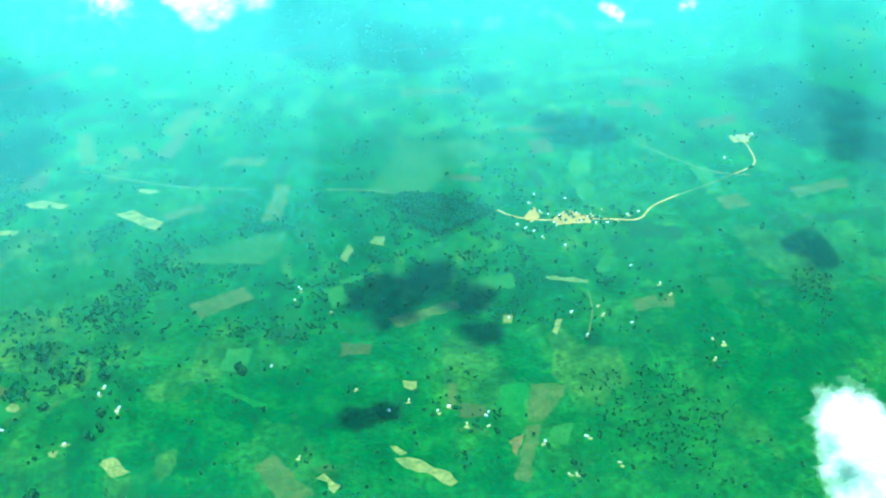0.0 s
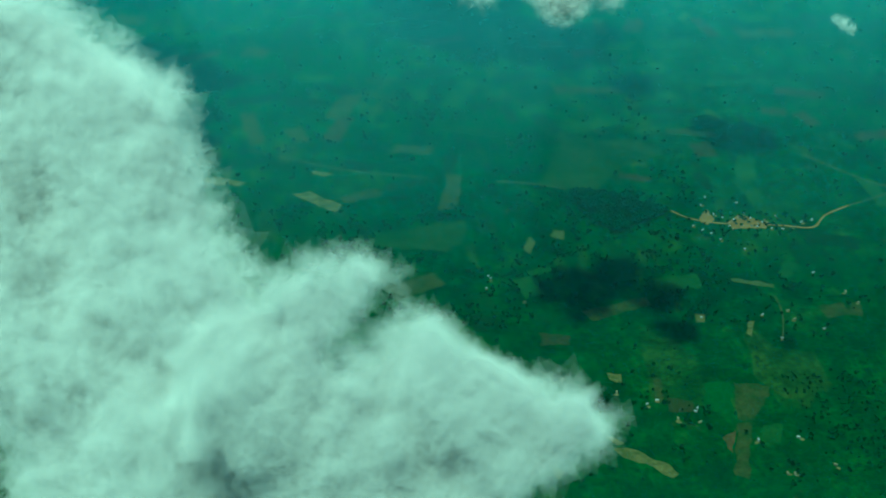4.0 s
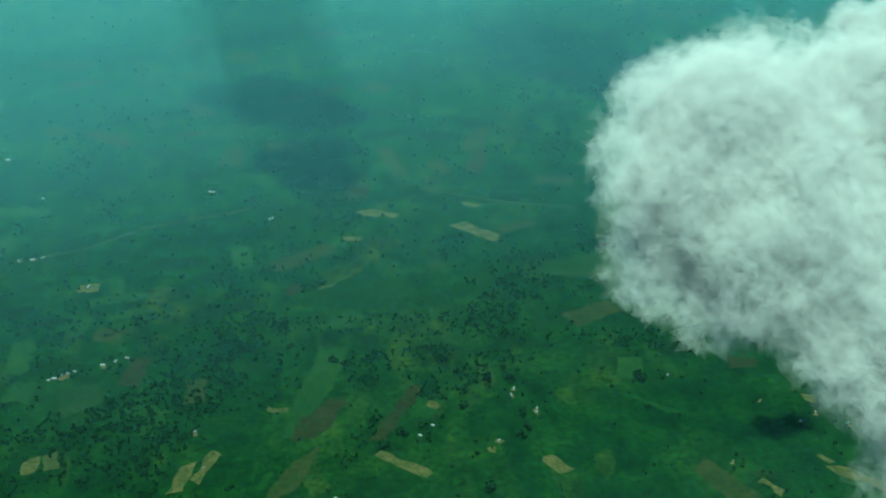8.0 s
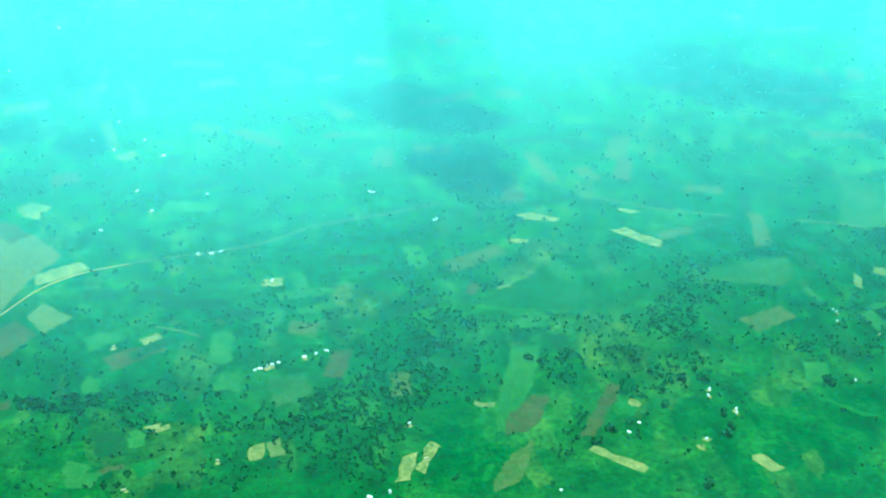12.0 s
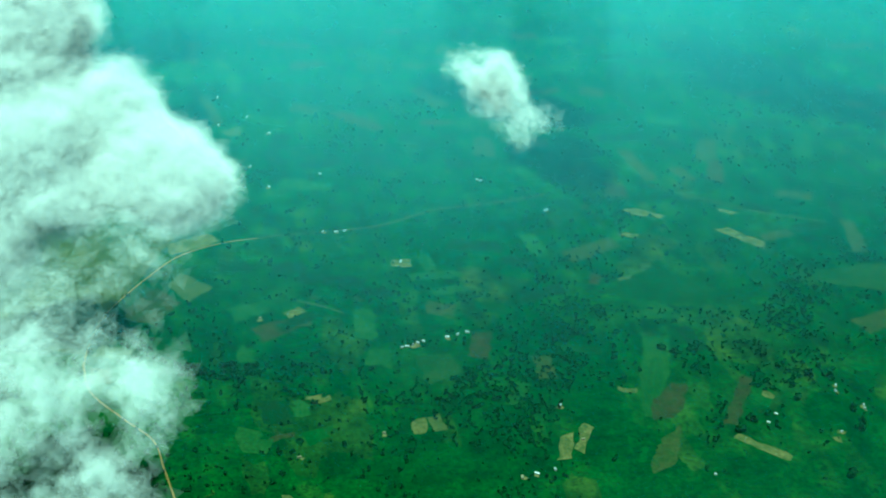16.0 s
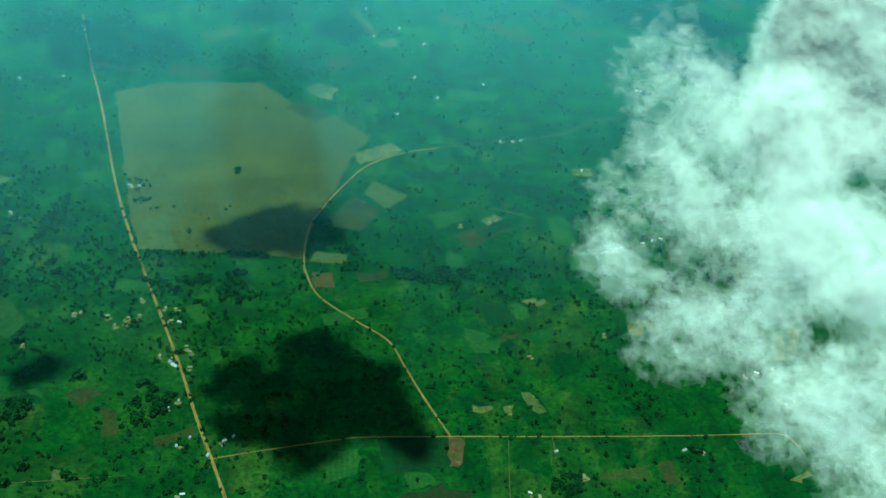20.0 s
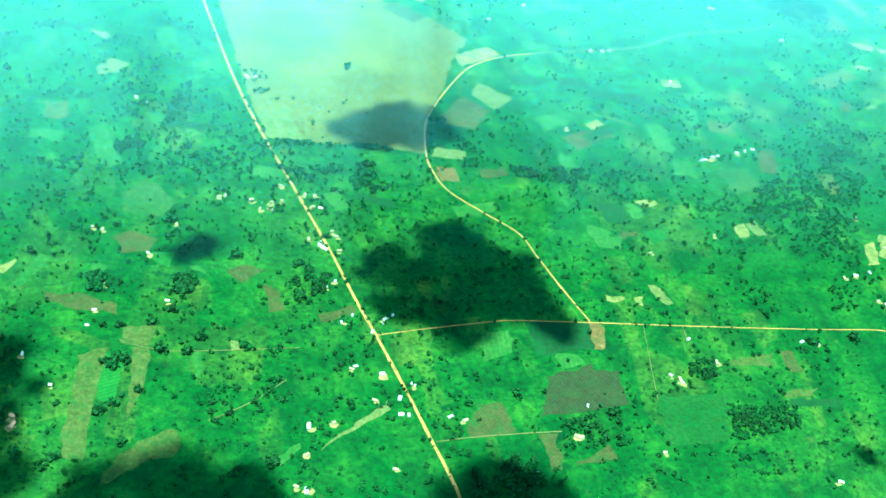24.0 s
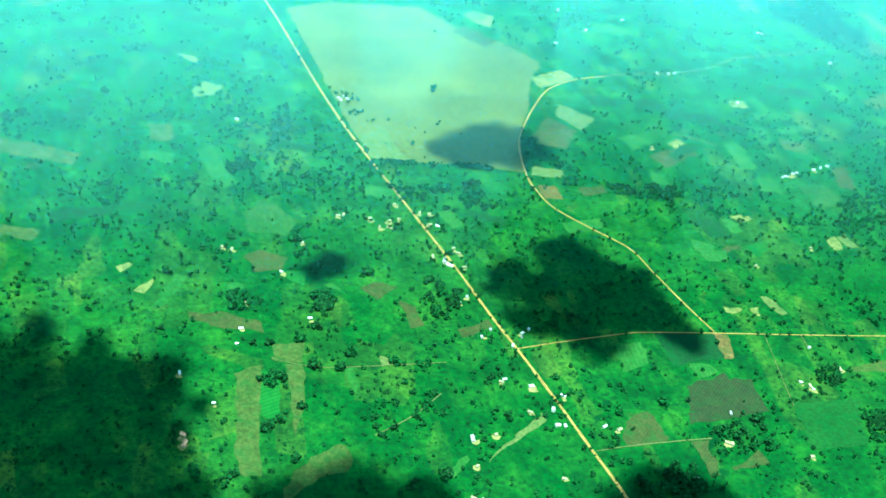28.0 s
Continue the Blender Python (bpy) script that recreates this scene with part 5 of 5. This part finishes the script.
cloud("cloud", [
    (-524.2, 104.8, 950, 21.1, 1),
    (-501.7, 97, 950, 27.7, 1),
    (-547.9, 102, 950, 17.7, 1),
    (-480.2, 84, 950, 27.7, 1),
], 4500, 2.6, "fair-weather cloud high above that shades the plain", SHADE_CLOUD, 13, gap=0.3)
cloud("cloud", [
    (-485.5, 290.8, 950, 11.4, 1),
    (-497.9, 282.7, 950, 9.3, 1),
], 900, 2.6, "fair-weather cloud high above that shades the plain", SHADE_CLOUD, 14)
cloud("cloud", [
    (-356.5, 424.6, 950, 22.7, 1),
    (-324.2, 429.4, 950, 28, 1),
    (-335.7, 440.3, 950, 18.6, 1),
    (-298.1, 422.7, 950, 14, 1),
    (-378.8, 422.5, 950, 11.1, 1),
], 16000, 2.6, "fair-weather cloud high above that shades the plain", SHADE_CLOUD, 15, gap=0.5, lump=0.32)
cloud("cloud", [
    (-336.2, 87.9, 950, 19.9, 1),
    (-316.8, 75.2, 950, 29.9, 1),
    (-358.8, 75.1, 950, 19.3, 1),
], 4000, 2.6, "fair-weather cloud high above that shades the plain", SHADE_CLOUD, 16)
cloud("cloud", [
    (433.1, 390, 950, 17.5, 1),
    (462.8, 390, 950, 21.9, 1),
    (487.3, 362.8, 950, 19.1, 1),
    (433.4, 362, 950, 19.1, 1),
    (487.2, 322.8, 950, 14.3, 1),
    (411.1, 381.1, 950, 13, 1),
], 6000, 2.6, "fair-weather cloud high above that shades the plain", SHADE_CLOUD, 18)
cloud("cloud", [
    (752.1, 372, 950, 17.5, 1),
    (750.2, 349.4, 950, 14.9, 1),
], 1800, 2.6, "fair-weather cloud high above that shades the plain", SHADE_CLOUD, 20)
cloud("cloud", [
    (633, 590.8, 950, 26.7, 1),
    (617.4, 612, 950, 19, 1),
    (654.5, 573.9, 950, 13.2, 1),
], 8000, 2.6, "fair-weather cloud high above that shades the plain", SHADE_CLOUD, 21)
cloud("cloud", [
    (19.2, 857.4, 950, 28.8, 1),
    (75.4, 857.4, 950, 38.7, 1),
    (112.2, 801.4, 950, 43.7, 1),
    (150.8, 775.3, 950, 24.7, 1),
    (52.4, 809.4, 950, 31.1, 1),
], 19200, 2.6, "fair-weather cloud high above that shades the plain", SHADE_CLOUD, 22)
cloud("cloud", [
    (80.8, 689.5, 950, 28.5, 1),
    (121, 696, 950, 34.6, 1),
    (131.1, 653.8, 950, 27.9, 1),
    (97.4, 647.2, 950, 16.7, 1),
], 16000, 2.6, "fair-weather cloud high above that shades the plain", SHADE_CLOUD, 23)
cloud("cloud", [
    (-294.3, 953.1, 950, 39.3, 1),
    (-265, 965.4, 950, 26.5, 1),
    (-262.3, 779, 950, 23.2, 1),
], 11200, 2.6, "fair-weather cloud high above that shades the plain", SHADE_CLOUD, 24)
cloud("cloud", [
    (415.7, 901.1, 950, 76.6, 1),
    (494, 832.8, 950, 60.5, 1),
    (555.3, 816.8, 950, 40.3, 1),
    (363.5, 961.3, 950, 50.3, 1),
    (571.3, 711.7, 950, 31.2, 1),
], 32000, 2.6, "fair-weather cloud high above that shades the plain", SHADE_CLOUD, 26)
cloud("cloud", [
    (-397, 906.1, 950, 35.2, 1),
    (-333.8, 921, 950, 36.3, 1),
    (-274.5, 944.6, 950, 31.1, 1),
    (-395.6, 985.6, 950, 30.8, 1),
    (-328.6, 806.5, 950, 28, 1),
    (-253.9, 759.6, 950, 19.4, 1),
], 22400, 2.6, "fair-weather cloud high above that shades the plain", SHADE_CLOUD, 27)
cloud("cloud", [
    (-482.1, 737.2, 950, 47.6, 1),
    (-439.4, 725.7, 950, 31.8, 1),
    (-521.2, 713.8, 950, 20.3, 1),
    (-541.9, 760.5, 950, 31.6, 1),
], 19200, 2.6, "fair-weather cloud high above that shades the plain", SHADE_CLOUD, 28)
cloud("cloud", [
    (856.3, 565.1, 950, 62.8, 1),
    (869.1, 495.8, 950, 39.5, 1),
    (831.5, 633, 950, 38.9, 1),
    (463.7, 835.2, 950, 57.9, 1),
    (529.8, 786.2, 950, 37.2, 1),
], 28800, 2.6, "fair-weather cloud high above that shades the plain", SHADE_CLOUD, 29)
# strand banks added in place of haze, veiling the plain more with distance
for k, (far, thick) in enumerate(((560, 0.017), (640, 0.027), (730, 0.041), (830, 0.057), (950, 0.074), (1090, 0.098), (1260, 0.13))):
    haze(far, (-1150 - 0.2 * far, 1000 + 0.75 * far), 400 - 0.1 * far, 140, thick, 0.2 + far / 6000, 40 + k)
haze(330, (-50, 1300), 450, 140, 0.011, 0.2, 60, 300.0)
